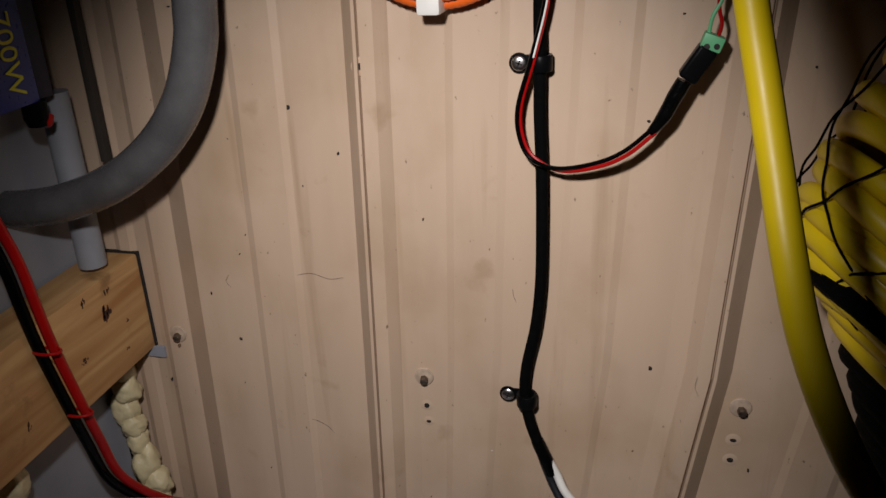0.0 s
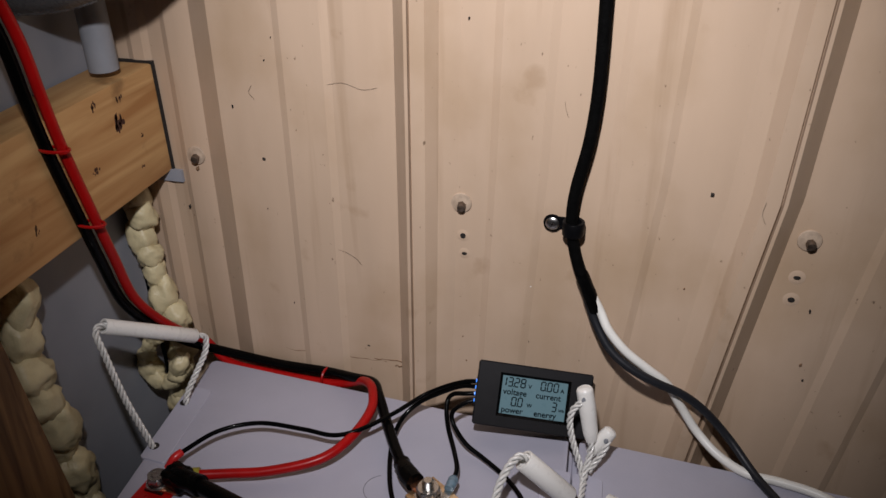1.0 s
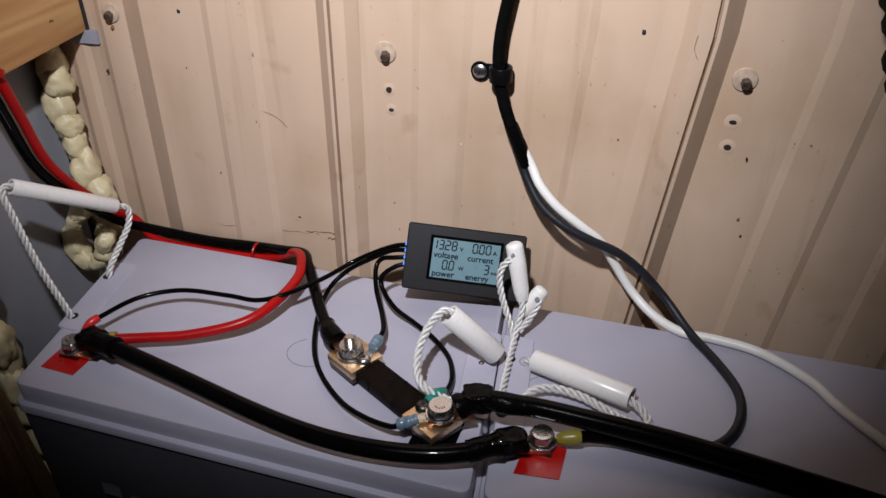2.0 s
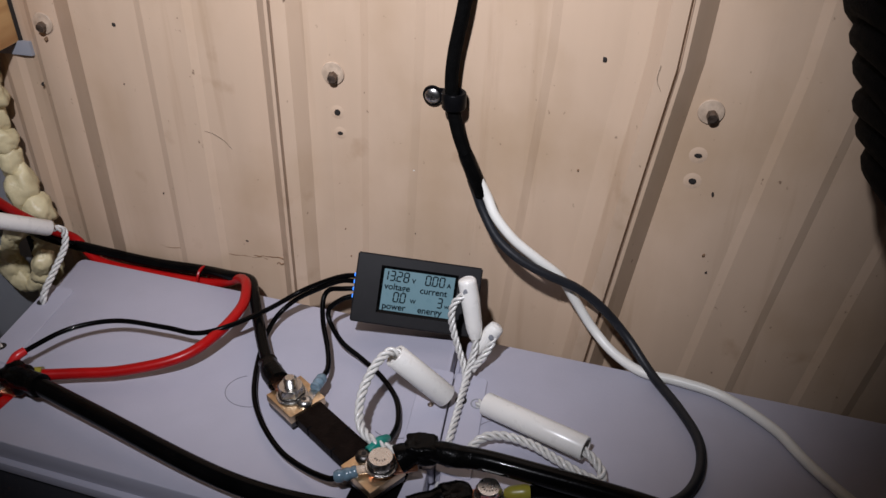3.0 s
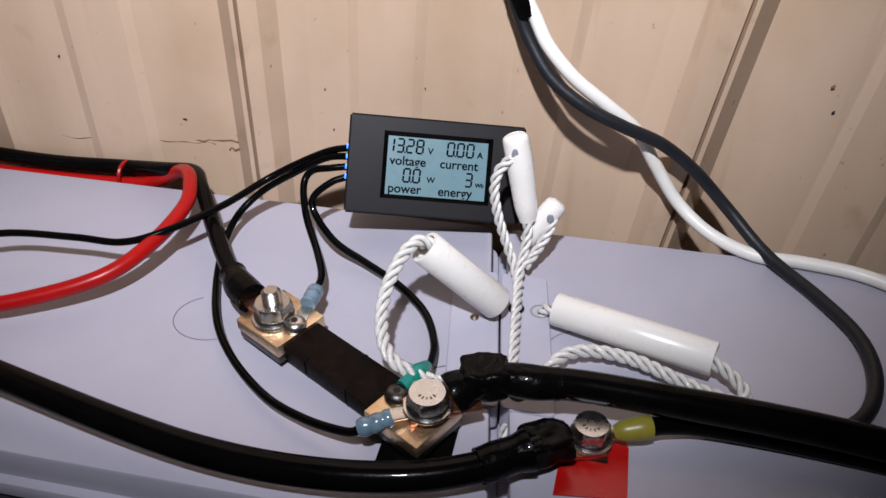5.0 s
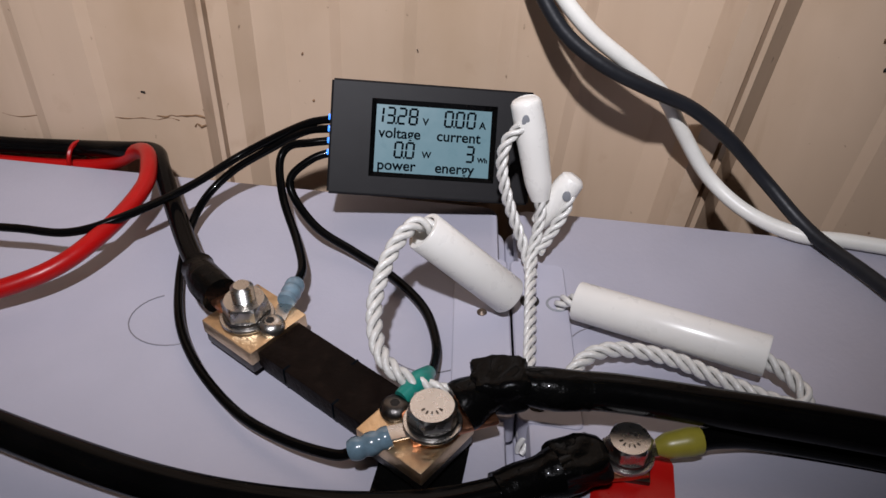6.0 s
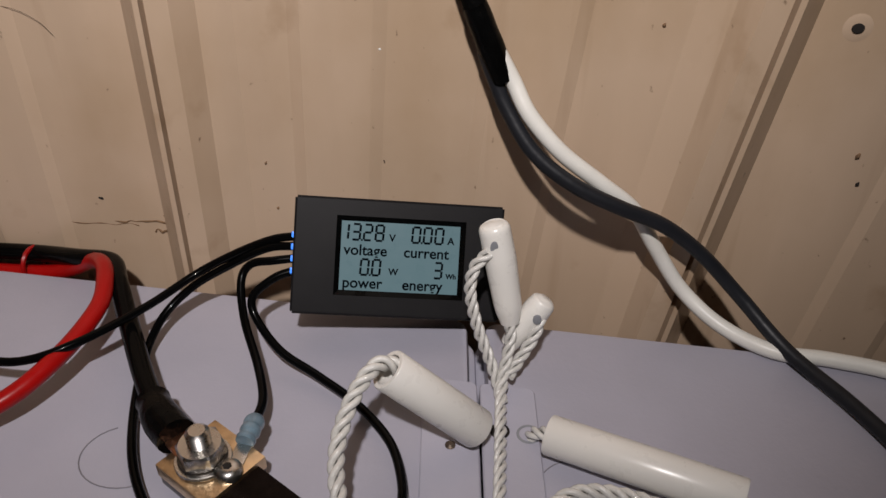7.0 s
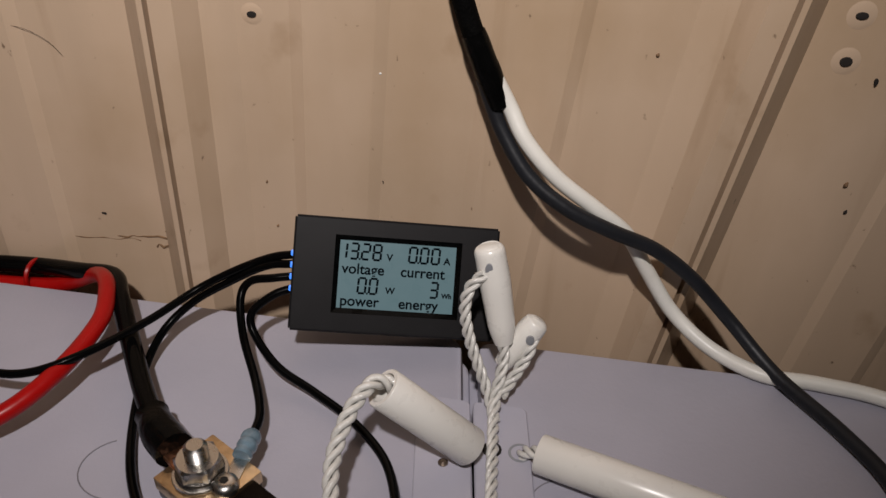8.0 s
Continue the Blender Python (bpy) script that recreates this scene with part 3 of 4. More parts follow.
def bolt(t, x, y, z, head, stud=False, size=0.0125, rz=10):
    m = at(x, y, z, 0, 0, rz)
    part("washer", G().lathe(m, [(size * 0.66, 0), (size * 0.68, 0.0006), (size * 0.66, 0.0014), (size * 0.5, 0.0015)]), STEEL, t)
    part("lock_washer", G().lathe(m, [(size * 0.58, 0.0015), (size * 0.59, 0.0022), (size * 0.57, 0.0031), (size * 0.4, 0.0032)]), DARKSTEEL, t)
    g = G().hexagon(m, size, 0.0032, head)
    part("nut" if stud else "bolt_head", g, STEEL, t)
    if stud:
        thread = [(0.0037 + (0.0007 if k % 2 else 0), head + 0.0006 * k) for k in range(11)]
        part("stud", G().lathe(m, [(0.0036, 0)] + thread + [(0.0030, head + 0.0068)], 22), STEEL, t, "", 20)
    else:
        b = G()
        for k in range(5):
            a = radians(200 + 28 * k)
            b.box(m @ at(0.0034 * math.cos(a), 0.0034 * math.sin(a), head + 0.0001, 0, 0, 200 + 28 * k), (0.0012, 0.0005, 0.0003))
        part("head_mark", b, DARKSTEEL, t)


def shunt():
    c1, c2 = Vector((0.011, -0.1385, 0)), Vector((0.0795, -0.1835, 0))
    t = thing("current_shunt", "brass current shunt with a dark resistor strip on the battery", "shunt", (0.045, -0.16, TOP))
    ang = math.degrees(math.atan2(c2.y - c1.y, c2.x - c1.x))
    part("insulating_base", G().box(at(*(c1 * 0.5 + c2 * 0.5).to_2d(), TOP + 0.0026, 0, 0, ang), (0.070, 0.016, 0.005), 0.001), CASE, t)
    for c in (c1, c2):
        part("end_block", G().box(at(c.x, c.y, TOP + 0.0116, 0, 0, ang), (0.0285, 0.0275, 0.0063), 0.0006), BRASS, t, "worn brass end block")
        # Darker metal here stands in for dark reflections on the brass sides.
        part("block_foot", G().box(at(c.x, c.y, TOP + 0.0062, 0, 0, ang), (0.0275, 0.0265, 0.0044), 0.0005), DARKSTEEL, t, "foot of the block, coloured for dark reflections")
    mid = (c1 + c2) / 2
    strip = G()
    strip.box(at(mid.x, mid.y, TOP + 0.0092, 0, 0, ang), (0.0600, 0.0205, 0.0072), 0.0006)
    part("resistor_strip", strip, MANGANIN, t)
    along, across = (c2 - c1).normalized(), Vector((0, 0, 1)).cross((c2 - c1).normalized())
    for u, s in ((-0.013, -1), (0.012, -1), (0.004, 1)):
        p = mid + u * along + s * 0.0088 * across
        part("saw_cut", G().box(at(p.x, p.y, TOP + 0.0094, 0, 0, ang), (0.0008, 0.0032, 0.0070)), SEG, t, "dark saw cut in the strip's edge")
    for c, s in ((c1, 1), (c2, -1)):
        p = c + s * 0.0095 * Vector((math.cos(radians(ang)), math.sin(radians(ang)), 0)) + 0.0005 * SHY
        m = at(p.x, p.y, TOP + 0.0145)
        part("screw", G().lathe(m, [(0.0052, 0), (0.0054, 0.001), (0.0049, 0.0026), (0.0034, 0.0038), (0.0018, 0.0040)], 20), STEEL if s > 0 else DARKSTEEL, t)
        part("socket", G().hexagon(m, 0.0030, 0.0034, 0.0042, 0.0001), HOLE, t)
    return t, c1, c2


sh, C1, C2 = shunt()
t = thing("terminal_bolt", "zinc stud with nut clamping a cable to the shunt", "bolt", (0.008, -0.138, 0.23), "terminal bolts")
bolt(t, 0.0085, -0.1385, TOP + 0.0150, 0.0090, True, 0.0155)
t = thing("terminal_bolt", "steel hex bolt clamping cable lugs to the shunt", "bolt", (0.084, -0.184, 0.23), "terminal bolts")
part("copper_lug", G().box(at(0.0905, -0.1805, TOP + 0.0163, 0, 0, 25), (0.030, 0.0145, 0.0024), 0.0008), COPPER, t)
part("ring_lug", G().box(at(0.0765, -0.1895, TOP + 0.0186, 0, 0, 22), (0.016, 0.0062, 0.0011), 0.0004), STEEL, t)
bolt(t, 0.0855, -0.1855, TOP + 0.0192, 0.0085, False, 0.0145, 20)
t = thing("terminal_bolt", "steel hex bolt on the battery's positive terminal", "bolt", (0.150, -0.18, TOP), "terminal bolts")
part("copper_lug", G().box(at(0.143, -0.1835, TOP + 0.0034, 0, 0, 12), (0.026, 0.014, 0.0024), 0.0008), COPPER, t)
part("terminal_pad", G().box(at(0.150, -0.1805, TOP + 0.0014, 0, 0, -4), (0.016, 0.016, 0.0026), 0.0006), DARKSTEEL, t)
part("ring_lug", G().box(at(0.158, -0.178, TOP + 0.0054, 0, 0, 18), (0.014, 0.0062, 0.0011), 0.0004), STEEL, t)
bolt(t, 0.150, -0.1805, TOP + 0.0050, 0.0088, False, 0.0135, 5)
t = thing("terminal_bolt", "steel hex bolt on the battery's positive terminal", "bolt", (-0.198, -0.167, TOP), "terminal bolts")
part("terminal_pad", G().box(at(-0.199, -0.1675, TOP + 0.0014, 0, 0, -4), (0.016, 0.016, 0.0026), 0.0006), DARKSTEEL, t)
part("copper_lug", G().box(at(-0.193, -0.1675, TOP + 0.0034, 0, 0, 0), (0.026, 0.014, 0.0024), 0.0008), COPPER, t)
bolt(t, -0.199, -0.1675, TOP + 0.0046, 0.0085, False, 0.0135, 5)

# ---- cables ----
def cable(name, pts, r, mat, label, category="cable", group="", n=14, sub=8):
    t = thing(name, label, category, pts[0], group)
    part("jacket", G().tube(pts, r, n, sub), mat, t)
    return t


def heat_shrink(t, pts, r, mat=TAPE, label="wrinkled black tape wrap", wobble=0.35):
    P = spline(pts, 8)
    return part("tape_wrap", G().tube(P, r, 16, smooth=False, wobble=wobble, seed=len(P)), mat, t, label)


# front link between the batteries
t = cable("battery_cable", [(-0.176, -0.167, 0.229), (-0.155, -0.173, 0.231), (-0.106, -0.186, 0.230), (-0.032, -0.206, 0.228), (0.011, -0.2145, 0.227), (0.050, -0.217, 0.227), (0.085, -0.2135, 0.227), (0.112, -0.205, 0.228), (0.130, -0.194, 0.228)], 0.0061, BLACK, "thick black battery link cable lying across both lids", group="battery cables")
heat_shrink(t, [(-0.186, -0.1655, 0.2265), (-0.180, -0.1665, 0.2285), (-0.170, -0.169, 0.230), (-0.158, -0.172, 0.231)], 0.0080)
part("lug_cover", G().lump(at(-0.1815, -0.1660, 0.2275, 0, 0, -15), (0.0200, 0.0170, 0.0165), 2), TAPE, t, "taped bulb over the lug")
heat_shrink(t, [(0.108, -0.2065, 0.228), (0.118, -0.201, 0.2285), (0.126, -0.197, 0.229)], 0.0070)
part("lug_cover", G().lump(at(0.1325, -0.1915, 0.2275, 0, -3, 24), (0.0190, 0.0152, 0.0125), 4), TAPE, t, "taped block over the lug")
# negative cable leaving to the right
t = cable("battery_cable", [(0.110, -0.1695, 0.238), (0.124, -0.1705, 0.238), (0.145, -0.168, 0.236), (0.181, -0.170, 0.2345), (0.216, -0.1725, 0.233), (0.250, -0.176, 0.231), (0.313, -0.187, 0.229), (0.365, -0.197, 0.228), (0.45, -0.212, 0.226), (0.56, -0.232, 0.21), (0.66, -0.30, 0.10), (0.72, -0.36, 0.012)], 0.0066, BLACK, "thick black cable running along the battery lid", group="battery cables")
part("lug_cover", G().lump(at(0.1065, -0.1705, 0.2375, 0, 0, 12), (0.0195, 0.0150, 0.0155), 9), TAPE, t, "taped block over the lug")
heat_shrink(t, [(0.094, -0.1785, 0.2345), (0.098, -0.176, 0.236), (0.104, -0.172, 0.2375)], 0.0082)
heat_shrink(t, [(0.113, -0.1695, 0.238), (0.126, -0.1705, 0.238), (0.136, -0.169, 0.237)], 0.0072)
# yellow-crimped wire on the right terminal
t = cable("black_wire", [(0.170, -0.1765, 0.2245), (0.181, -0.1725, 0.2235), (0.200, -0.1700, 0.2210), (0.250, -0.1750, 0.2195), (0.313, -0.186, 0.2195), (0.40, -0.202, 0.2195), (0.55, -0.25, 0.20), (0.66, -0.32, 0.09), (0.72, -0.38, 0.006)], 0.0040, BLACK, "black wire with a yellow crimp on the terminal bolt", group="wires")
part("crimp", G().tube([(0.1595, -0.1785, 0.2225), (0.163, -0.178, 0.2235), (0.170, -0.1765, 0.2245), (0.1735, -0.1755, 0.2245)], [0.0028, 0.0044, 0.0050, 0.0047], 16, 4), YELCRIMP, t, "yellow vinyl crimp")

# red and black pair from above
pair = [(-0.262, -0.155, 0.80), (-0.262, -0.150, 0.70), (-0.260, -0.138, 0.60), (-0.257, -0.127, 0.546), (-0.256, -0.123, 0.509), (-0.256, -0.117, 0.469), (-0.256, -0.103, 0.405), (-0.260, -0.090, 0.365), (-0.264, -0.075, 0.32), (-0.262, -0.055, 0.285), (-0.258, -0.025, 0.247), (-0.252, -0.006, 0.226)]
t = cable("red_cable", [(x + 0.0036, y + 0.0032, z) for x, y, z in pair] + [(-0.225, -0.0085, 0.2105), (-0.174, -0.0110, 0.2075), (-0.127, -0.0130, 0.2085), (-0.105, -0.0155, 0.2135), (-0.087, -0.0220, 0.2255), (-0.074, -0.0340, 0.2340), (-0.066, -0.0480, 0.2365), (-0.061, -0.068, 0.236), (-0.066, -0.098, 0.234), (-0.082, -0.123, 0.230), (-0.117, -0.141, 0.226), (-0.149, -0.152, 0.226), (-0.172, -0.161, 0.2275), (-0.182, -0.1645, 0.2265)], 0.0039, RED, "thick red cable dropping from above to the battery stud", group="battery cables")
for p, d in (((-0.2535, -0.1195, 0.470), 0), ((-0.2535, -0.1045, 0.405), 0), ((-0.1265, -0.0095, 0.2123), 90)):
    m = Matrix.Translation(p) @ (Euler((radians(-8), 0, 0)).to_matrix().to_4x4() if not d else Euler((0, radians(90), radians(-8))).to_matrix().to_4x4())
    wide, deep = (0.0082, 0.0080) if d else (0.0108, 0.0068)
    q = [m @ Vector((wide * math.cos(a), deep * math.sin(a), 0)) for a in [k * math.pi / 8 for k in range(17)]]
    part("cable_tie", G().tube(q, 0.0012, 6, 1, False), RED, t, "red cable tie")
part("crimp", G().tube([(-0.182, -0.1640, 0.2265), (-0.174, -0.1612, 0.2272), (-0.167, -0.1585, 0.2272)], [0.0050, 0.0055, 0.0054], 14, 4), YELCRIMP, t, "yellow vinyl crimp")
t = cable("black_cable", [(x - 0.0036, y - 0.0032, z) for x, y, z in pair] + [(-0.225, -0.0052, 0.2190), (-0.174, -0.0054, 0.2150), (-0.127, -0.0064, 0.2160), (-0.095, -0.018, 0.224), (-0.074, -0.026, 0.229), (-0.062, -0.045, 0.232), (-0.046, -0.072, 0.230), (-0.027, -0.103, 0.230), (-0.012, -0.123, 0.2315)], 0.0044, BLACK, "thick black cable running from above to the shunt", group="battery cables")
heat_shrink(t, [(-0.020, -0.113, 0.2305), (-0.013, -0.1225, 0.232), (-0.004, -0.131, 0.2325)], 0.0074)
part("copper_lug", G().box(at(0.002, -0.1345, TOP + 0.0163, 0, 0, -40), (0.022, 0.0115, 0.0024), 0.0008), COPPER, t)

# meter wires
METER_L = [Vector((0.0236, -0.0455, 0.2640)), Vector((0.0236, -0.0480, 0.2605)), Vector((0.0234, -0.0510, 0.2560)), Vector((0.0232, -0.0545, 0.2510))]


def wire(label, pts, r=0.0019):
    return cable("meter_wire", pts, r, BLACK, label, "wire", "meter wires", 10, 8)


t = wire("thin black sense wire from meter to battery stud", [METER_L[0] + Vector((0, 0.004, -0.002)), (0.012, -0.041, 0.2590), (-0.004, -0.041, 0.2510), (-0.022, -0.047, 0.2425), (-0.040, -0.067, 0.2375), (-0.060, -0.092, 0.2375), (-0.080, -0.1015, 0.2350), (-0.106, -0.1010, 0.2350), (-0.144, -0.1030, 0.2350), (-0.172, -0.120, 0.2350), (-0.190, -0.148, 0.233)])
part("crimp", G().tube([(-0.1885, -0.146, 0.2335), (-0.192, -0.152, 0.232), (-0.196, -0.158, 0.226)], [0.0030, 0.0034, 0.0026], 12, 4), REDCRIMP, t, "red vinyl crimp")
t = wire("thin black wire looping from meter to shunt bolt", [METER_L[1] + Vector((0, 0.004, -0.002)), (0.010, -0.043, 0.2555), (-0.008, -0.043, 0.2450), (-0.026, -0.049, 0.235), (-0.037, -0.063, 0.226), (-0.0375, -0.088, 0.219), (-0.025, -0.128, 0.2195), (-0.009, -0.154, 0.2195), (0.014, -0.1765, 0.2205), (0.035, -0.1885, 0.2225), (0.054, -0.1955, 0.226), (0.061, -0.1960, 0.229)])
part("crimp", G().tube([(0.0600, -0.1960, 0.2295), (0.066, -0.1945, 0.2315), (0.0725, -0.1915, 0.2330)], [0.0034, 0.0040, 0.0040, 0.0034, 0.0040, 0.0040, 0.0034, 0.0039, 0.0036], 16, 8), BLUECRIMP, t, "blue nylon crimp")
t = wire("thin black wire from meter to shunt screw", [METER_L[2] + Vector((0, 0.004, -0.002)), (0.014, -0.049, 0.2535), (0.004, -0.0500, 0.2515), (0.0005, -0.0555, 0.246), (0.0045, -0.069, 0.236), (0.0145, -0.088, 0.229), (0.0215, -0.106, 0.2285), (0.0225, -0.121, 0.2310)])
part("crimp", G().tube([(0.0225, -0.1190, 0.2310), (0.0225, -0.1250, 0.2320), (0.0218, -0.1310, 0.2320)], [0.0034, 0.0040, 0.0040, 0.0034, 0.0040, 0.0040, 0.0034, 0.0039, 0.0036], 16, 8), BLUECRIMP, t, "blue nylon crimp")
part("ring_lug", G().box(at(0.0208, -0.1385, TOP + 0.0152, 0, 0, -95), (0.016, 0.0058, 0.0009), 0.0003), STEEL, t)
t = wire("thin black wire from meter to green-sleeved shunt lug", [METER_L[3] + Vector((0, 0.004, -0.001)), (0.0150, -0.054, 0.2480), (0.0065, -0.060, 0.2420), (0.0085, -0.066, 0.2350), (0.0210, -0.0765, 0.2265), (0.038, -0.0840, 0.2210), (0.057, -0.0970, 0.2195), (0.073, -0.1150, 0.2195), (0.0805, -0.1350, 0.2200), (0.0815, -0.1530, 0.2240), (0.0800, -0.1640, 0.2290)])
part("crimp", G().tube([(0.0808, -0.1590, 0.2290), (0.0785, -0.1670, 0.2325), (0.0735, -0.1745, 0.2320)], [0.0027, 0.0043, 0.0030], 14, 4), GREENCRIMP, t, "green vinyl crimp")

# ---- meter ----
def meter():
    tl, tr, bl = Vector((0.0238, -0.0350, 0.2780)), Vector((0.1122, -0.0215, 0.2685)), Vector((0.0230, -0.0632, 0.2380))
    X = (tr - tl).normalized()
    Yv = tl - bl
    Y = (Yv - Yv.dot(X) * X).normalized()
    Z = X.cross(Y)
    W, H = 0.0896, 0.0492
    o = tl - H * Y
    M = Matrix.Translation(o) @ Matrix((X, Y, Z)).transposed().to_4x4()
    t = thing("panel_meter", "black panel power meter with lit display leaning on the wall", "meter", o)
    u0, u1, v0, v1 = 0.0172, 0.0738, 0.0078, 0.0425
    f = 0.0045
    g = G()
    for cx, cy, sx, sy in (((u0) / 2, H / 2, u0, H), ((u1 + W) / 2, H / 2, W - u1, H), ((u0 + u1) / 2, v0 / 2, u1 - u0, v0), ((u0 + u1) / 2, (v1 + H) / 2, u1 - u0, H - v1)):
        g.box(M @ at(cx, cy, -f / 2), (sx, sy, f))
    part("bezel", g, METERCASE, t)
    rim = G()
    for a, b in (((0, 0), (W, 0)), ((W, 0), (W, H)), ((W, H), (0, H)), ((0, H), (0, 0))):
        rim.tube([M @ Vector((*a, -0.0010)), M @ Vector((*b, -0.0010))], 0.0010, 8, 2)
    part("rounded_rim", rim, METERCASE, t)
    part("housing", G().box(M @ at(W / 2, H / 2, -f - 0.0092), (W - 0.004, H - 0.004, 0.0185), 0.0015), CASE, t)
    slope = G()
    i = 0.0022
    ring = [(u0, v0), (u1, v0), (u1, v1), (u0, v1)]
    inn = [(u0 + i, v0 + i), (u1 - i, v0 + i), (u1 - i, v1 - i), (u0 + i, v1 - i)]
    slope.add([M @ Vector((*p, -0.0004)) for p in ring] + [M @ Vector((*p, -0.0026)) for p in inn], [[k, (k + 1) % 4, 4 + (k + 1) % 4, 4 + k] for k in range(4)])
    part("window_frame", slope, TAPE, t)
    d = part("display", G().box(M @ at((u0 + u1) / 2, (v0 + v1) / 2, -0.0034), (u1 - u0 - 0.002, v1 - v0 - 0.002, 0.0012)), LCD, t, "pale blue backlit display")
    segs = {"0": "abcdef", "1": "bc", "2": "abged", "3": "abgcd", "8": "abcdefg", "9": "abcdfg"}
    S = -0.00272

    def digit(ch, x, y, w, h):
        k, th = 0.05, 0.00098
        ends = {"a": ((0, h), (w, h)), "d": ((0, 0), (w, 0)), "g": ((0, h / 2), (w, h / 2)), "f": ((0, h / 2), (0, h)), "e": ((0, 0), (0, h / 2)), "b": ((w, h / 2), (w, h)), "c": ((w, 0), (w, h / 2))}
        for s in segs[ch]:
            (x0, y0), (x1, y1) = ends[s]
            n = Vector((x1 - x0, y1 - y0)).normalized() * 0.00025
            a, b = Vector((x0, y0)) + n, Vector((x1, y1)) - n
            c = n.normalized().orthogonal() * th / 2
            q = [a + c, b + c, b - c, a - c]
            q = [(x + p.x + k * p.y, y + p.y) for p in q]
            g = G().add([M @ Vector((*p, S)) for p in q] + [M @ Vector((*p, S - 0.0002)) for p in q], [[0, 1, 2, 3], [7, 6, 5, 4]] + [[i, (i + 1) % 4, 4 + (i + 1) % 4, 4 + i] for i in range(4)])
            part("segment", g, SEG, d, "dark display segment")

    def number(text, x, y, w=0.0033, h=0.0068, step=0.0051):
        for ch in text:
            if ch == ".":
                part("point", G().box(M @ at(x - 0.0008, y, S - 0.0001), (0.0008, 0.0008, 0.0002)), SEG, d)
                continue
            digit(ch, x, y, w, h)
            x += step

    def word(text, x, y, size, name="caption"):
        cu = bpy.data.curves.new(name, "FONT")
        cu.body, cu.size, cu.extrude, cu.offset = text, size, 0.0001, 0.00012
        tmp = bpy.data.objects.new(name, cu)
        scene.collection.objects.link(tmp)
        bpy.context.view_layer.update()
        me = tmp.evaluated_get(bpy.context.evaluated_depsgraph_get()).to_mesh()
        g = G().add([M @ Vector((x + v.co.x, y + v.co.y, S + v.co.z)) for v in me.vertices], [list(p.vertices) for p in me.polygons])
        tmp.to_mesh_clear()
        bpy.data.objects.remove(tmp)
        part(name, g, SEG, d, "dark display words")

    number("13.28", u0 + 0.0018, 0.0322)
    number("0.00", u0 + 0.0332, 0.0322)
    number("0.0", u0 + 0.0112, 0.0170)
    number("3", u0 + 0.0436, 0.0170)
    word("V", u0 + 0.0232, 0.0322, 0.0044)
    word("A", u0 + 0.0490, 0.0322, 0.0044)
    word("W", u0 + 0.0236, 0.0175, 0.0040)
    word("Wh", u0 + 0.0490, 0.0170, 0.0030)
    word("voltage", u0 + 0.0036, 0.0256, 0.0066)
    word("current", u0 + 0.0298, 0.0256, 0.0066)
    word("power", u0 + 0.0036, 0.0112, 0.0066)
    word("energy", u0 + 0.0298, 0.0112, 0.0066)
    for k in range(4):
        led = G().box(M @ at(-0.0008, 0.0330 - 0.0052 * k, -0.0022), (0.0020, 0.0026, 0.0026), 0.0005)
        part("terminal_light", led, BLUELED, t, "blue light leaking at the terminals")
    for k in range(4):
        clamp = G().box(M @ at(-0.0003, 0.0340 - 0.0062 * k, -0.0095), (0.0020, 0.0018, 0.0050), 0.0003)
        part("terminal_block", clamp, CASE, t)


meter()

# ---- rope handles ----
def rope(t, pts, r=0.0031):
    part("rope", G().rope(pts, r), ROPE, t, "twisted glossy white rope")


HANDLE = ("white rope handle with a plastic grip tube on the battery", "handle")


def handle(base):
    return thing("rope_handle", HANDLE[0], HANDLE[1], base, "rope handles")


t = handle((-0.230, -0.105, TOP))
rope(t, [(-0.2262, -0.1305, 0.205), (-0.2285, -0.1320, 0.222), (-0.2420, -0.1310, 0.262), (-0.2540, -0.1270, 0.305), (-0.2590, -0.1240, 0.318), (-0.2590, -0.1180, 0.3215), (-0.2530, -0.1080, 0.3155)], 0.0028)
rope(t, [(-0.2295, -0.0770, 0.205), (-0.2285, -0.0755, 0.222), (-0.2260, -0.0590, 0.236), (-0.2220, -0.0460, 0.2500), (-0.2215, -0.0420, 0.2630), (-0.2235, -0.0480, 0.2690), (-0.2280, -0.0565, 0.2755)], 0.0028)
part("grip_tube", G().pipe((-0.2575, -0.1160, 0.3205), (-0.2245, -0.0520, 0.2715), 0.0062, 0.0044), TUBE, t)
t = handle((0.10, -0.10, TOP))
part("grip_tube", G().pipe((0.1070, -0.1095, 0.2240), (0.0735, -0.1145, 0.2580), 0.0081, 0.0061), TUBE, t)
rope(t, [(0.0870, -0.1110, 0.2470), (0.0750, -0.1130, 0.2590), (0.0690, -0.1170, 0.2610), (0.0630, -0.1270, 0.2560), (0.0595, -0.1410, 0.2470), (0.0620, -0.1560, 0.2400), (0.0690, -0.1660, 0.2370), (0.0800, -0.1690, 0.2330), (0.0930, -0.1660, 0.2270), (0.1040, -0.1560, 0.2180)])
t = handle((0.16, -0.12, TOP))
part("grip_tube", G().pipe((0.1340, -0.1105, 0.2250), (0.2025, -0.1365, 0.2275), 0.0079, 0.0061), TUBE, t)
part("eyelet", G().pipe((0.1272, -0.1035, TOP + 0.0003), (0.1272, -0.1035, TOP + 0.0014), 0.0052, 0.0038), PIPE, t, "grey worn hole rim")
part("rope_hole", G().lathe(at(0.1272, -0.1035, TOP + 0.0004), [(0.0038, 0), (0.0038, 0.0004), (0.0030, 0.0005)], 18), HOLE, t, "dark rope hole")
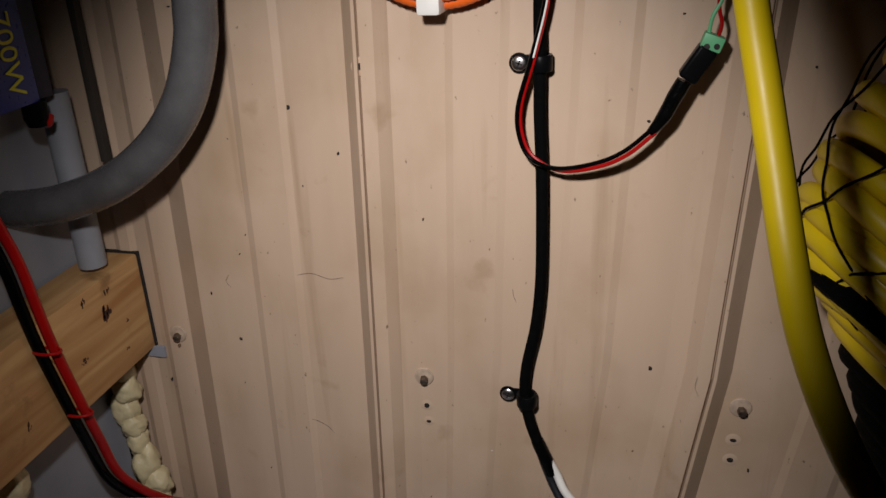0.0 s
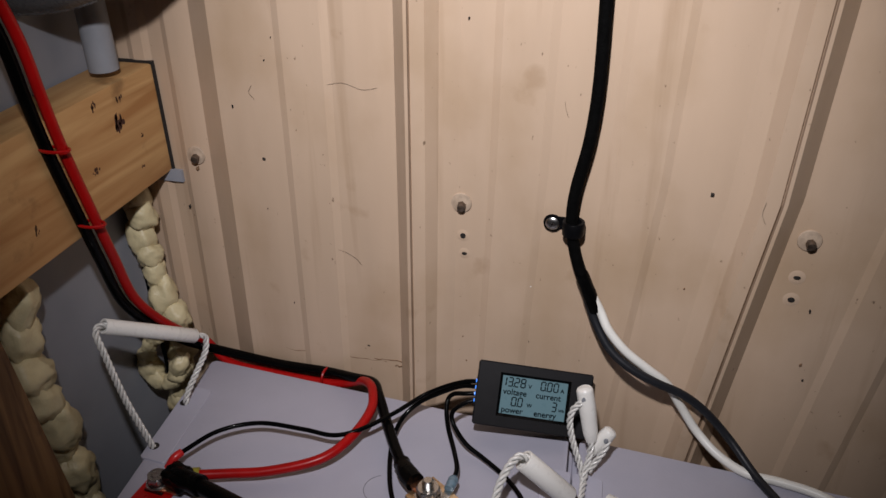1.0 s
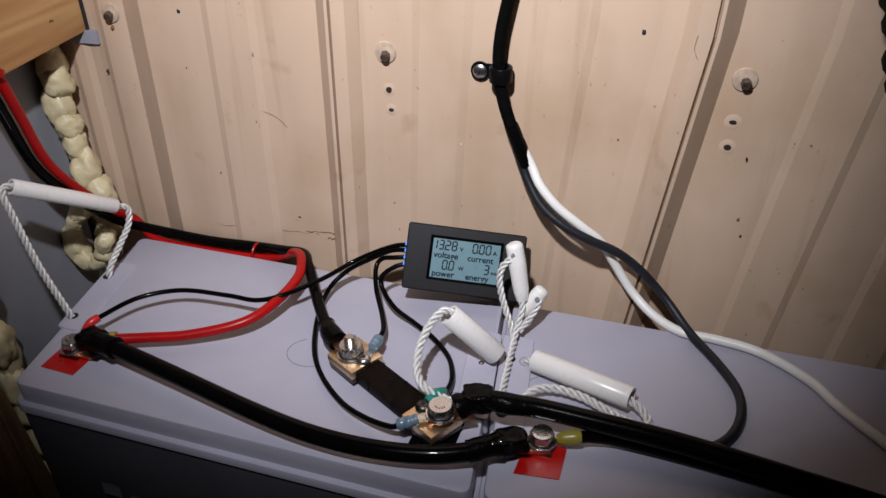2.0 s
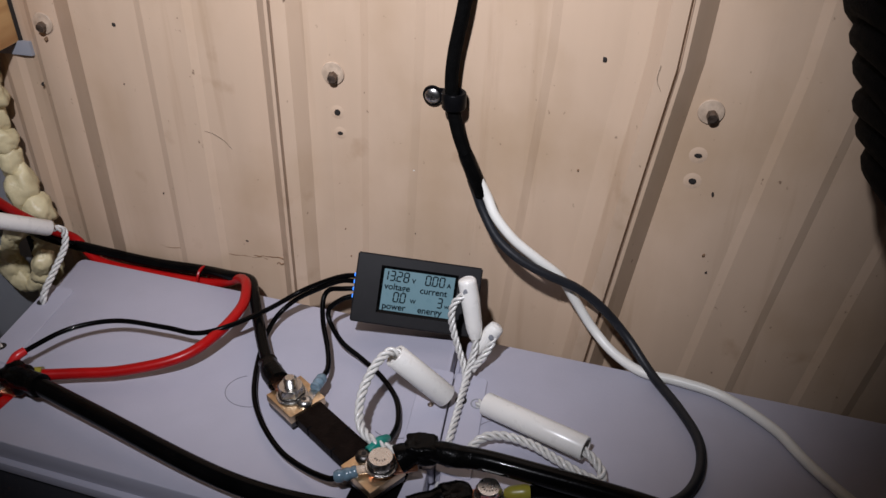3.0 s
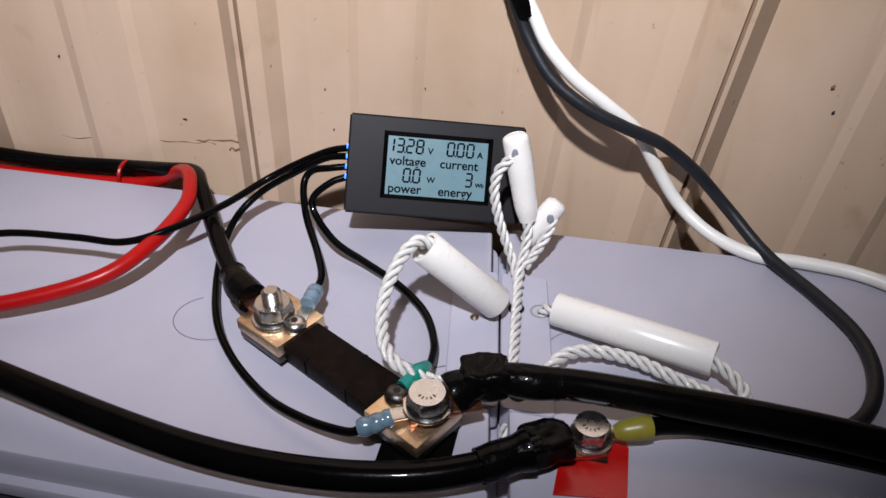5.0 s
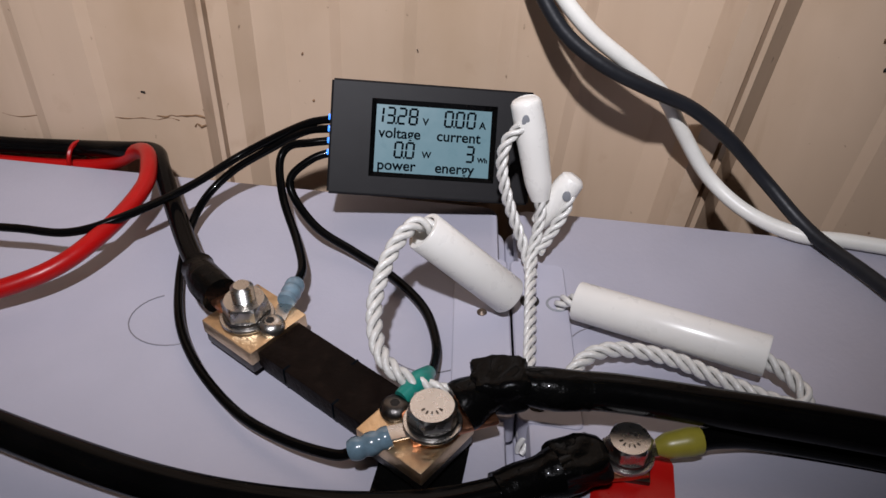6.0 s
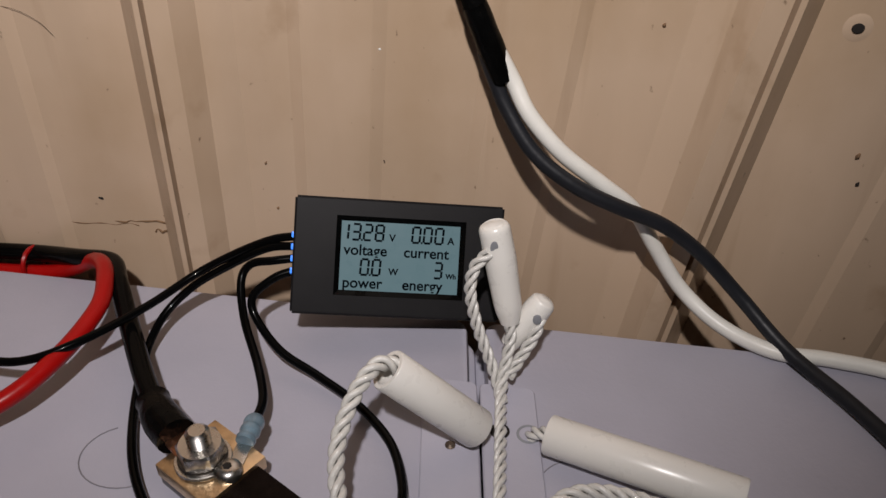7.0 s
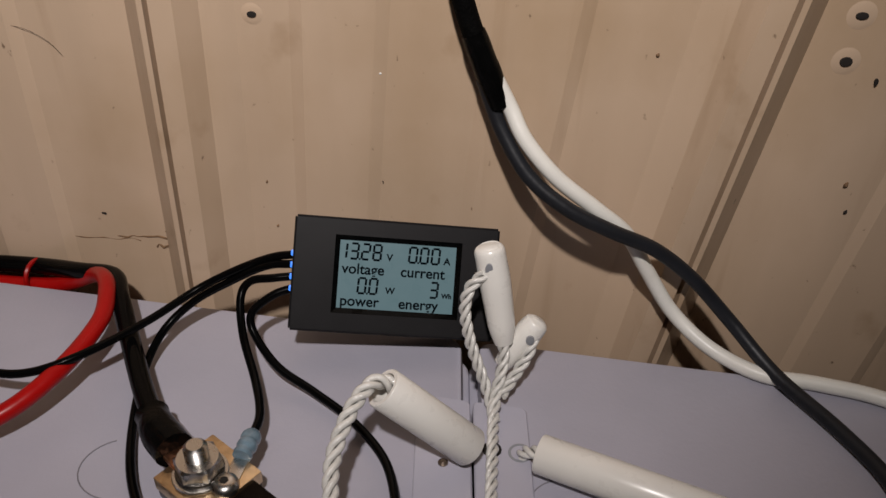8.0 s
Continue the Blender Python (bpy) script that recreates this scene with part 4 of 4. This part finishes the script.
rope(t, [(0.1268, -0.1032, 0.2120), (0.1300, -0.1065, 0.2210), (0.1365, -0.1112, 0.2245), (0.1430, -0.1140, 0.2253)], 0.0028)
rope(t, [(0.1270, -0.1560, 0.2100), (0.1300, -0.1500, 0.2190), (0.1380, -0.1390, 0.2230), (0.1510, -0.1345, 0.2235), (0.1690, -0.1365, 0.2225), (0.1850, -0.1435, 0.2215), (0.2010, -0.1500, 0.2200), (0.2120, -0.1525, 0.2195), (0.2145, -0.1490, 0.2215), (0.2090, -0.1420, 0.2245), (0.1990, -0.1355, 0.2270)])
t = thing("rope_handle", "pair of white plastic rope ends sticking up between the batteries", "handle", (0.115, -0.08, TOP), "rope handles")
part("plastic_ferrule", G().tube([(0.1175, -0.0675, 0.2430), (0.1160, -0.0655, 0.2510), (0.1120, -0.0610, 0.2700), (0.1088, -0.0575, 0.2830), (0.1083, -0.0570, 0.2850)], [0.0040, 0.0058, 0.0066, 0.0064, 0.0040], 18, 6), TUBE, t)
part("eyelet", G().lathe(at(0.1092, -0.0640, 0.2790, 90, 0, 0) @ Matrix.Diagonal((1, 1.7, 1, 1)), [(0.0016, 0.0), (0.0016, 0.0012), (0.0008, 0.0014)], 12), PIPE, t)
part("plastic_ferrule", G().tube([(0.1180, -0.0655, 0.2290), (0.1220, -0.0640, 0.2360), (0.1280, -0.0615, 0.2450), (0.1310, -0.0600, 0.2490), (0.1320, -0.0595, 0.2505)], [0.0040, 0.0052, 0.0060, 0.0054, 0.0030], 18, 6), TUBE, t)
part("eyelet", G().lathe(at(0.1285, -0.0672, 0.2455, 90, 0, 0) @ Matrix.Diagonal((1, 1.3, 1, 1)), [(0.0018, 0.0), (0.0018, 0.0010), (0.0008, 0.0012)], 12), PIPE, t)
rope(t, [(0.1075, -0.0640, 0.2760), (0.1020, -0.0665, 0.2700), (0.1005, -0.0690, 0.2600), (0.1035, -0.0720, 0.2460), (0.1090, -0.0760, 0.2320), (0.1135, -0.0810, 0.2220), (0.1160, -0.0900, 0.2190)], 0.0026)
rope(t, [(0.1175, -0.0690, 0.2440), (0.1180, -0.0720, 0.2360), (0.1160, -0.0800, 0.2250), (0.1155, -0.0900, 0.2200), (0.1160, -0.1100, 0.2190), (0.1165, -0.1400, 0.2180), (0.1160, -0.1580, 0.2130), (0.1155, -0.1680, 0.2000)], 0.0026)
rope(t, [(0.1300, -0.0650, 0.2440), (0.1280, -0.0680, 0.2370), (0.1230, -0.0730, 0.2290), (0.1180, -0.0800, 0.2240)], 0.0026)

# ---- cables on the wall ----
t = cable("sheathed_cable", [(0.098, -0.011, 0.95), (0.097, -0.011, 0.80), (0.096, -0.011, 0.703), (0.0965, -0.011, 0.667), (0.0965, -0.011, 0.629), (0.098, -0.011, 0.588), (0.0985, -0.011, 0.546), (0.098, -0.011, 0.500), (0.0945, -0.011, 0.462), (0.0875, -0.011, 0.425), (0.0860, -0.011, 0.400), (0.0900, -0.012, 0.375), (0.0980, -0.013, 0.352), (0.1085, -0.0145, 0.328)], 0.0045, SLEEVE, "black sleeved cable clipped down the steel wall", group="wall cables")
for x, z, s in ((0.0875, 0.394, -0.071), (0.0965, 0.662, -0.081)):
    p = thing("cable_clamp", "black loop clamp with a screw holding the cable", "clamp", (x, 0, z), "cable clamps")
    part("loop", G().pipe((x, -0.0105, z - 0.0055), (x, -0.0105, z + 0.0055), 0.0082, 0.0058), CASE, p)
    part("tab", G().box(at((x - s) / 2 + 0.001, -0.0022, z - 0.001), (x + s, 0.0018, 0.0095), 0.0006), CASE, p)
    part("tab_end", G().lathe(at(-s, -0.0013, z - 0.002, 90, 0, 0), [(0.0068, 0), (0.0071, 0.0005), (0.0068, 0.0017), (0.0050, 0.0019)], 24), CASE, p)
    m = at(-s, -0.0030, z - 0.002, 90, 0, 0)
    part("screw", G().lathe(m, [(0.0050, 0), (0.0052, 0.0006), (0.0044, 0.0014), (0.0020, 0.0018)], 22), STEEL, p)
    for turn in (20, 110):
        part("slot", G().box(at(-s, -0.0048, z - 0.002, 0, turn, 0), (0.0050, 0.0004, 0.0010)), HOLE, p, "dark cross slot")
heat_shrink(t, [(0.0960, -0.0125, 0.357), (0.1025, -0.0135, 0.342), (0.1090, -0.0148, 0.327)], 0.0052, wobble=0.16)
cable("white_cord", [(0.1065, -0.0140, 0.338), (0.1130, -0.0160, 0.327), (0.1205, -0.0215, 0.315), (0.1345, -0.0250, 0.3005), (0.1525, -0.0250, 0.2865), (0.1690, -0.0215, 0.2715), (0.1805, -0.0205, 0.2530), (0.1960, -0.0230, 0.2310), (0.2140, -0.0350, 0.2205), (0.2350, -0.0480, 0.2187), (0.2590, -0.0510, 0.2187), (0.2890, -0.0590, 0.2187), (0.3200, -0.0820, 0.2187), (0.3380, -0.1070, 0.2187), (0.3650, -0.1370, 0.2187), (0.42, -0.19, 0.2187), (0.46, -0.25, 0.19), (0.50, -0.32, 0.05), (0.52, -0.36, 0.006)], 0.0035, WHITE, "white round cord curving off the wall onto the battery", group="wall cables")
cable("grey_cord", [(0.1010, -0.0135, 0.338), (0.1055, -0.0150, 0.327), (0.1110, -0.0185, 0.316), (0.1230, -0.0260, 0.3005), (0.1400, -0.0310, 0.2890), (0.1605, -0.0310, 0.2790), (0.1815, -0.0275, 0.2685), (0.2010, -0.0260, 0.2530), (0.2210, -0.0310, 0.2340), (0.2400, -0.0500, 0.2210), (0.2600, -0.0790, 0.2192), (0.2720, -0.1050, 0.2192), (0.2725, -0.1300, 0.2192), (0.2630, -0.1520, 0.2192), (0.2450, -0.1650, 0.2192), (0.2250, -0.1650, 0.2192), (0.205, -0.1600, 0.2192), (0.185, -0.1570, 0.2192)], 0.0033, DARKGREY, "dark grey round cord looping over the battery lid", group="wall cables")

# thin red-and-black pair with a plug
t = thing("lead_pair", "thin red and black twin lead hanging beside the cable", "wire", (0.10, -0.02, 0.70), "wires")
lead = [(0.108, -0.019, 0.78), (0.105, -0.020, 0.740), (0.1015, -0.021, 0.704), (0.0930, -0.022, 0.668), (0.0835, -0.020, 0.634), (0.0845, -0.018, 0.612), (0.0930, -0.020, 0.598), (0.1120, -0.026, 0.5930), (0.1370, -0.030, 0.5990), (0.1550, -0.031, 0.608), (0.1720, -0.030, 0.6230)]
part("red_core", G().tube([(x + 0.0012, y - (0.0012 if i > 7 or i < 3 else -0.0010), z + (0.0004 if i < 7 else -0.0012)) for i, (x, y, z) in enumerate(lead)], 0.0014, 8, 8), RED, t)
part("black_core", G().tube([(x - 0.0008, y - 0.0012, z + (0.0 if i < 7 else 0.0012)) for i, (x, y, z) in enumerate(lead)], 0.0015, 8, 8), BLACK, t)
part("white_core", G().tube([(x + 0.0006, y - 0.0025, z) for x, y, z in lead[:4]], 0.0007, 6, 8), WHITE, t)
part("tape_wrap", G().tube([(0.170, -0.030, 0.6210), (0.1775, -0.030, 0.632), (0.1830, -0.030, 0.644), (0.1885, -0.030, 0.655)], [0.0034, 0.0046, 0.0052, 0.0048], 14, 6, wobble=0.2), TAPE, t, "black tape wrap")
part("plug", G().box(at(0.1955, -0.030, 0.6660, 0, 32, 0), (0.0125, 0.0125, 0.0230), 0.0025, 3), CASE, t, "black plug body")
part("terminal", G().box(at(0.2030, -0.030, 0.6790, 0, 20, 0), (0.0125, 0.0110, 0.0090), 0.0006), GREEN, t, "green screw terminal")
for dx in (-0.0028, 0.0030):
    part("screw", G().lathe(at(0.2025 + dx, -0.0352, 0.6770, 90, 0, 0), [(0.0018, 0), (0.0018, 0.0008)], 12), DARKSTEEL, t)
part("red_tail", G().tube([(0.2060, -0.030, 0.681), (0.2075, -0.031, 0.690), (0.2050, -0.030, 0.702), (0.2060, -0.028, 0.73), (0.207, -0.024, 0.78)], 0.0012, 8, 6), RED, t)
part("green_tail", G().tube([(0.2005, -0.030, 0.683), (0.2020, -0.031, 0.694), (0.2070, -0.030, 0.706), (0.209, -0.028, 0.73), (0.210, -0.024, 0.78)], 0.0012, 8, 6), GREEN, t)

# orange tubing coil
t = thing("orange_coil", "orange tubing coil hanging with a white tie on the wall", "tubing", (0.03, -0.02, 0.70))
for k, (r, y) in enumerate(((0.060, -0.012), (0.064, -0.020), (0.058, -0.027))):
    P = [(0.030 + r * math.cos(a), y + 0.003 * math.sin(3 * a), 0.766 + r * math.sin(a)) for a in [2 * math.pi * i / 180 for i in range(181)]]
    part("turn", G().tube(P, [0.0044 + 0.0005 * (i % 2) for i in range(181)], 10, 1, False), ORANGE, t)
part("tie", G().box(at(0.0270, -0.020, 0.7035), (0.016, 0.030, 0.0150), 0.003), WHITE, t, "white paper tie")

# conduit, box and pipe in the corner
cable("conduit", [(-0.105, -0.055, 0.95), (-0.112, -0.058, 0.80), (-0.122, -0.060, 0.712), (-0.1265, -0.060, 0.683), (-0.142, -0.060, 0.645), (-0.169, -0.060, 0.612), (-0.207, -0.060, 0.585), (-0.250, -0.060, 0.567), (-0.287, -0.060, 0.559), (-0.33, -0.061, 0.556)], 0.0146, PVC, "thick dull grey conduit bending into the corner wall", "conduit")
t = thing("power_inverter", "blue inverter box with yellow print on the side wall", "inverter", (-0.27, -0.15, 0.64))
part("case", G().box(at(-0.281, -0.162, 0.745), (0.052, 0.200, 0.204), 0.002), BLUEBOX, t)
part("end_plate", G().box(at(-0.284, -0.052, 0.745), (0.050, 0.020, 0.204), 0.002), NAVY, t)
part("switch", G().lathe(at(-0.262, -0.062, 0.643, 180, 0, 0), [(0.009, 0), (0.009, 0.012), (0.007, 0.018), (0.002, 0.019)], 16), CASE, t)
part("red_button", G().lathe(at(-0.259, -0.056, 0.632, 150, 0, 0), [(0.006, 0), (0.006, 0.006), (0.004, 0.009)], 16), RED, t)


def side_text(text, y, z, size, parent):
    cu = bpy.data.curves.new("print", "FONT")
    cu.body, cu.size, cu.extrude = text, size, 0.0003
    tmp = bpy.data.objects.new("print", cu)
    scene.collection.objects.link(tmp)
    bpy.context.view_layer.update()
    me = tmp.evaluated_get(bpy.context.evaluated_depsgraph_get()).to_mesh()
    m = at(-0.2546, y, z, 0, 90, 0)
    g = G().add([m @ Vector((v.co.x, v.co.y, v.co.z)) for v in me.vertices], [list(p.vertices) for p in me.polygons])
    tmp.to_mesh_clear()
    bpy.data.objects.remove(tmp)
    part("printed_rating", g, PRINT, parent, "yellow printed rating")


side_text("700W", -0.0895, 0.7085, 0.0225, t)
t = thing("wall_pipe", "pale grey plastic pipe standing in the wall corner", "pipe", (-0.278, -0.02, 0.5))
part("pipe", G().tube([(-0.2785, -0.020, 0.493), (-0.2785, -0.020, 0.56), (-0.2785, -0.020, 0.64)], 0.0115, 18, 4), PIPE, t)
g = G().box(at(-0.2555, -0.004, 1.05), (0.006, 0.008, 0.94), 0.001)
tagged(part("corner_trim", g, BROWN), "dark brown edge trim in the wall corner", "trim", kind="structure")

# ---- yellow cords ----
cable("yellow_cord", [(0.12, -0.18, 1.604), (0.13, -0.185, 1.25), (0.152, -0.205, 0.95), (0.180, -0.232, 0.815), (0.198, -0.250, 0.732), (0.2040, -0.260, 0.705), (0.2090, -0.275, 0.680), (0.2140, -0.290, 0.655), (0.2210, -0.300, 0.629), (0.2310, -0.310, 0.605), (0.2440, -0.316, 0.582), (0.262, -0.318, 0.562), (0.300, -0.312, 0.538), (0.36, -0.30, 0.512), (0.45, -0.28, 0.475), (0.56, -0.26, 0.44)], 0.0059, YELLOW, "thick yellow extension cord hanging in front of the wall", "cord", "yellow cords")
t = thing("cord_coil", "coiled yellow extension cord held in a black net", "cord", (0.36, -0.12, 0.55), "yellow cords")
EDGE = [(0.302, 0.700), (0.275, 0.645), (0.262, 0.605), (0.261, 0.580), (0.273, 0.550), (0.297, 0.512)]
COIL = [(p.x, p.z) for p in spline([(x, 0, z) for x, z in EDGE], 3)]
for k, (x, z) in enumerate(COIL):
    a = 0.092 - 0.002 * (k % 3)
    m = at(x + a * 0.80, -0.088 - 0.004 * (k % 2), z - a * 0.60, -14 + 5 * (k % 3), 36 + 2 * (k % 2), 0)
    P = [m @ Vector((a * math.cos(q), 0.062 * math.sin(q), 0)) for q in [2 * math.pi * i / 44 for i in range(45)]]
    part("turn", G().tube(P, [0.0074] * 45, 12, 1, False), YELLOW, t)
m = at(0.270 + 0.092 * 0.80, -0.090, 0.560 - 0.092 * 0.60, -10, 37, 0)
part("strap", G().tube([m @ Vector((0.098 * math.cos(q), 0.070 * math.sin(q), 0)) for q in [2 * math.pi * i / 36 for i in range(37)]], [0.0095] * 37, 8, 1, False), SLEEVE, t, "black strap")
# Black turns added under the yellow ones, to darken and shade the wall there.
for k in range(6):
    m = at(0.302 + 0.0055 * k + 0.090 * 0.80, -0.086 - 0.004 * (k % 2), 0.500 - 0.0165 * k - 0.090 * 0.60, -12 + 4 * (k % 3), 36, 0)
    P = [m @ Vector((0.090 * math.cos(q), 0.062 * math.sin(q), 0)) for q in [2 * math.pi * i / 44 for i in range(45)]]
    part("turn", G().tube(P, [0.0092] * 45, 12, 1, False), SLEEVE, t, "added black turn under the coil to shade the wall")
net = G()
for k in range(9):
    for s in (-1, 1):
        P = []
        for i in range(49):
            f = (len(COIL) - 1) * i / 48
            j = min(int(f), len(COIL) - 2)
            x, z = (COIL[j][n] + (f - j) * (COIL[j + 1][n] - COIL[j][n]) for n in (0, 1))
            q = radians(40 * k + s * 100 * i / 48)
            r = 1.0 + 0.010 * math.sin(0.9 * i + k)
            m = at(x + 0.091 * 0.80, -0.090, z - 0.091 * 0.60, -9, 37, 0)
            P.append(m @ Vector((0.1015 * r * math.cos(q), 0.0715 * r * math.sin(q), 0)))
        net.tube([P[0].lerp(Vector((0.40, -0.09, 0.85)), 0.6)] + P, [0.0008] * 50, 5, 1, False)
part("net", net, SLEEVE, t, "black string net")

# ---- dirt on the wall ----
rnd = random.Random(11)
for k in range(46):
    x, z = rnd.uniform(-0.19, 0.32), rnd.uniform(0.24, 0.72)
    if min(abs(x - c) for c in (-0.0315, 0.2215)) < 0.032:
        continue
    r = rnd.choice((0.0003, 0.0004, 0.0005, 0.0008))
    m = at(x, -0.0001, z, 90, 0, rnd.uniform(0, 180)) @ Matrix.Diagonal((1, rnd.uniform(1, 2.6), 1, 1))
    g = G().lathe(m, [(r, -0.0012), (r * 0.9, 0.0009), (r * 0.4, 0.0013)], 7)
    tagged(part("dirt_speck", g, HOLE), "tiny dark dirt speck stuck on the wall", "dirt", group="dirt specks")
for x, z, r, m in ((-0.057, 0.591, 0.0011, HOLE), (0.036, 0.539, 0.0008, CRUST), (0.033, 0.480, 0.0008, CRUST), (0.143, 0.480, 0.0008, CRUST), (0.056, 0.332, 0.0010, WHITE), (0.0, 0.273, 0.0007, CRUST),
                   (0.003, 0.248, 0.0006, CRUST), (0.268, 0.278, 0.0009, HOLE), (0.172, 0.347, 0.0007, CRUST), (0.264, 0.292, 0.0012, CRUST), (-0.250, 0.361, 0.0014, HOLE), (-0.235, 0.3985, 0.0016, CRUST)):
    y = RECESS - 0.003 if x < -0.2 else 0.0
    g = G().tube([(x - 0.4 * r, y, z - 1.3 * r), (x, y - 0.3 * r, z), (x + 0.6 * r, y, z + 1.2 * r)], [0.3 * r, r, 0.3 * r], 8, 5, wobble=0.5)
    tagged(part("dirt_flake", g, m), "small ragged dirt flake stuck on the wall", "dirt", group="dirt flakes")
for pts in ([(-0.105, 0.486), (-0.09, 0.489), (-0.075, 0.485), (-0.063, 0.487)], [(-0.112, 0.345), (-0.100, 0.343), (-0.091, 0.338), (-0.086, 0.332)], [(-0.165, 0.482), (-0.168, 0.476), (-0.164, 0.471)],
            [(0.030, 0.337), (0.034, 0.334), (0.033, 0.329), (0.036, 0.325)], [(0.075, 0.487), (0.076, 0.481), (0.078, 0.476)], [(0.215, 0.432), (0.214, 0.423), (0.217, 0.416)]):
    g = G().tube([(x, -0.0012 if x < 0.2 else -0.016, z) for x, z in pts], 0.00011, 5, 5)
    tagged(part("stray_hair", g, RUST), "fine dark hair clinging to the wall", "dirt", group="stray hairs")
crust = G()
for x0, x1, z0, r in ((-0.168, -0.110, 0.2305, 0.0003), (-0.118, -0.070, 0.2325, 0.0004), (-0.082, -0.049, 0.2350, 0.0006), (-0.062, -0.048, 0.2300, 0.0007), (-0.056, -0.047, 0.2385, 0.0005)):
    n = 12
    P = [(x0 + (x1 - x0) * i / n, 0.0001, z0 + rnd.uniform(-0.0010, 0.0010)) for i in range(n + 1)]
    crust.tube(P, [r * rnd.uniform(0.3, 1.3) for _ in range(n + 1)], 7, 4, wobble=0.6)
tagged(part("sealant_crust", crust, CRUST), "crumbling brown sealant crust low on the wall sheet", "sealant", kind="stuff")
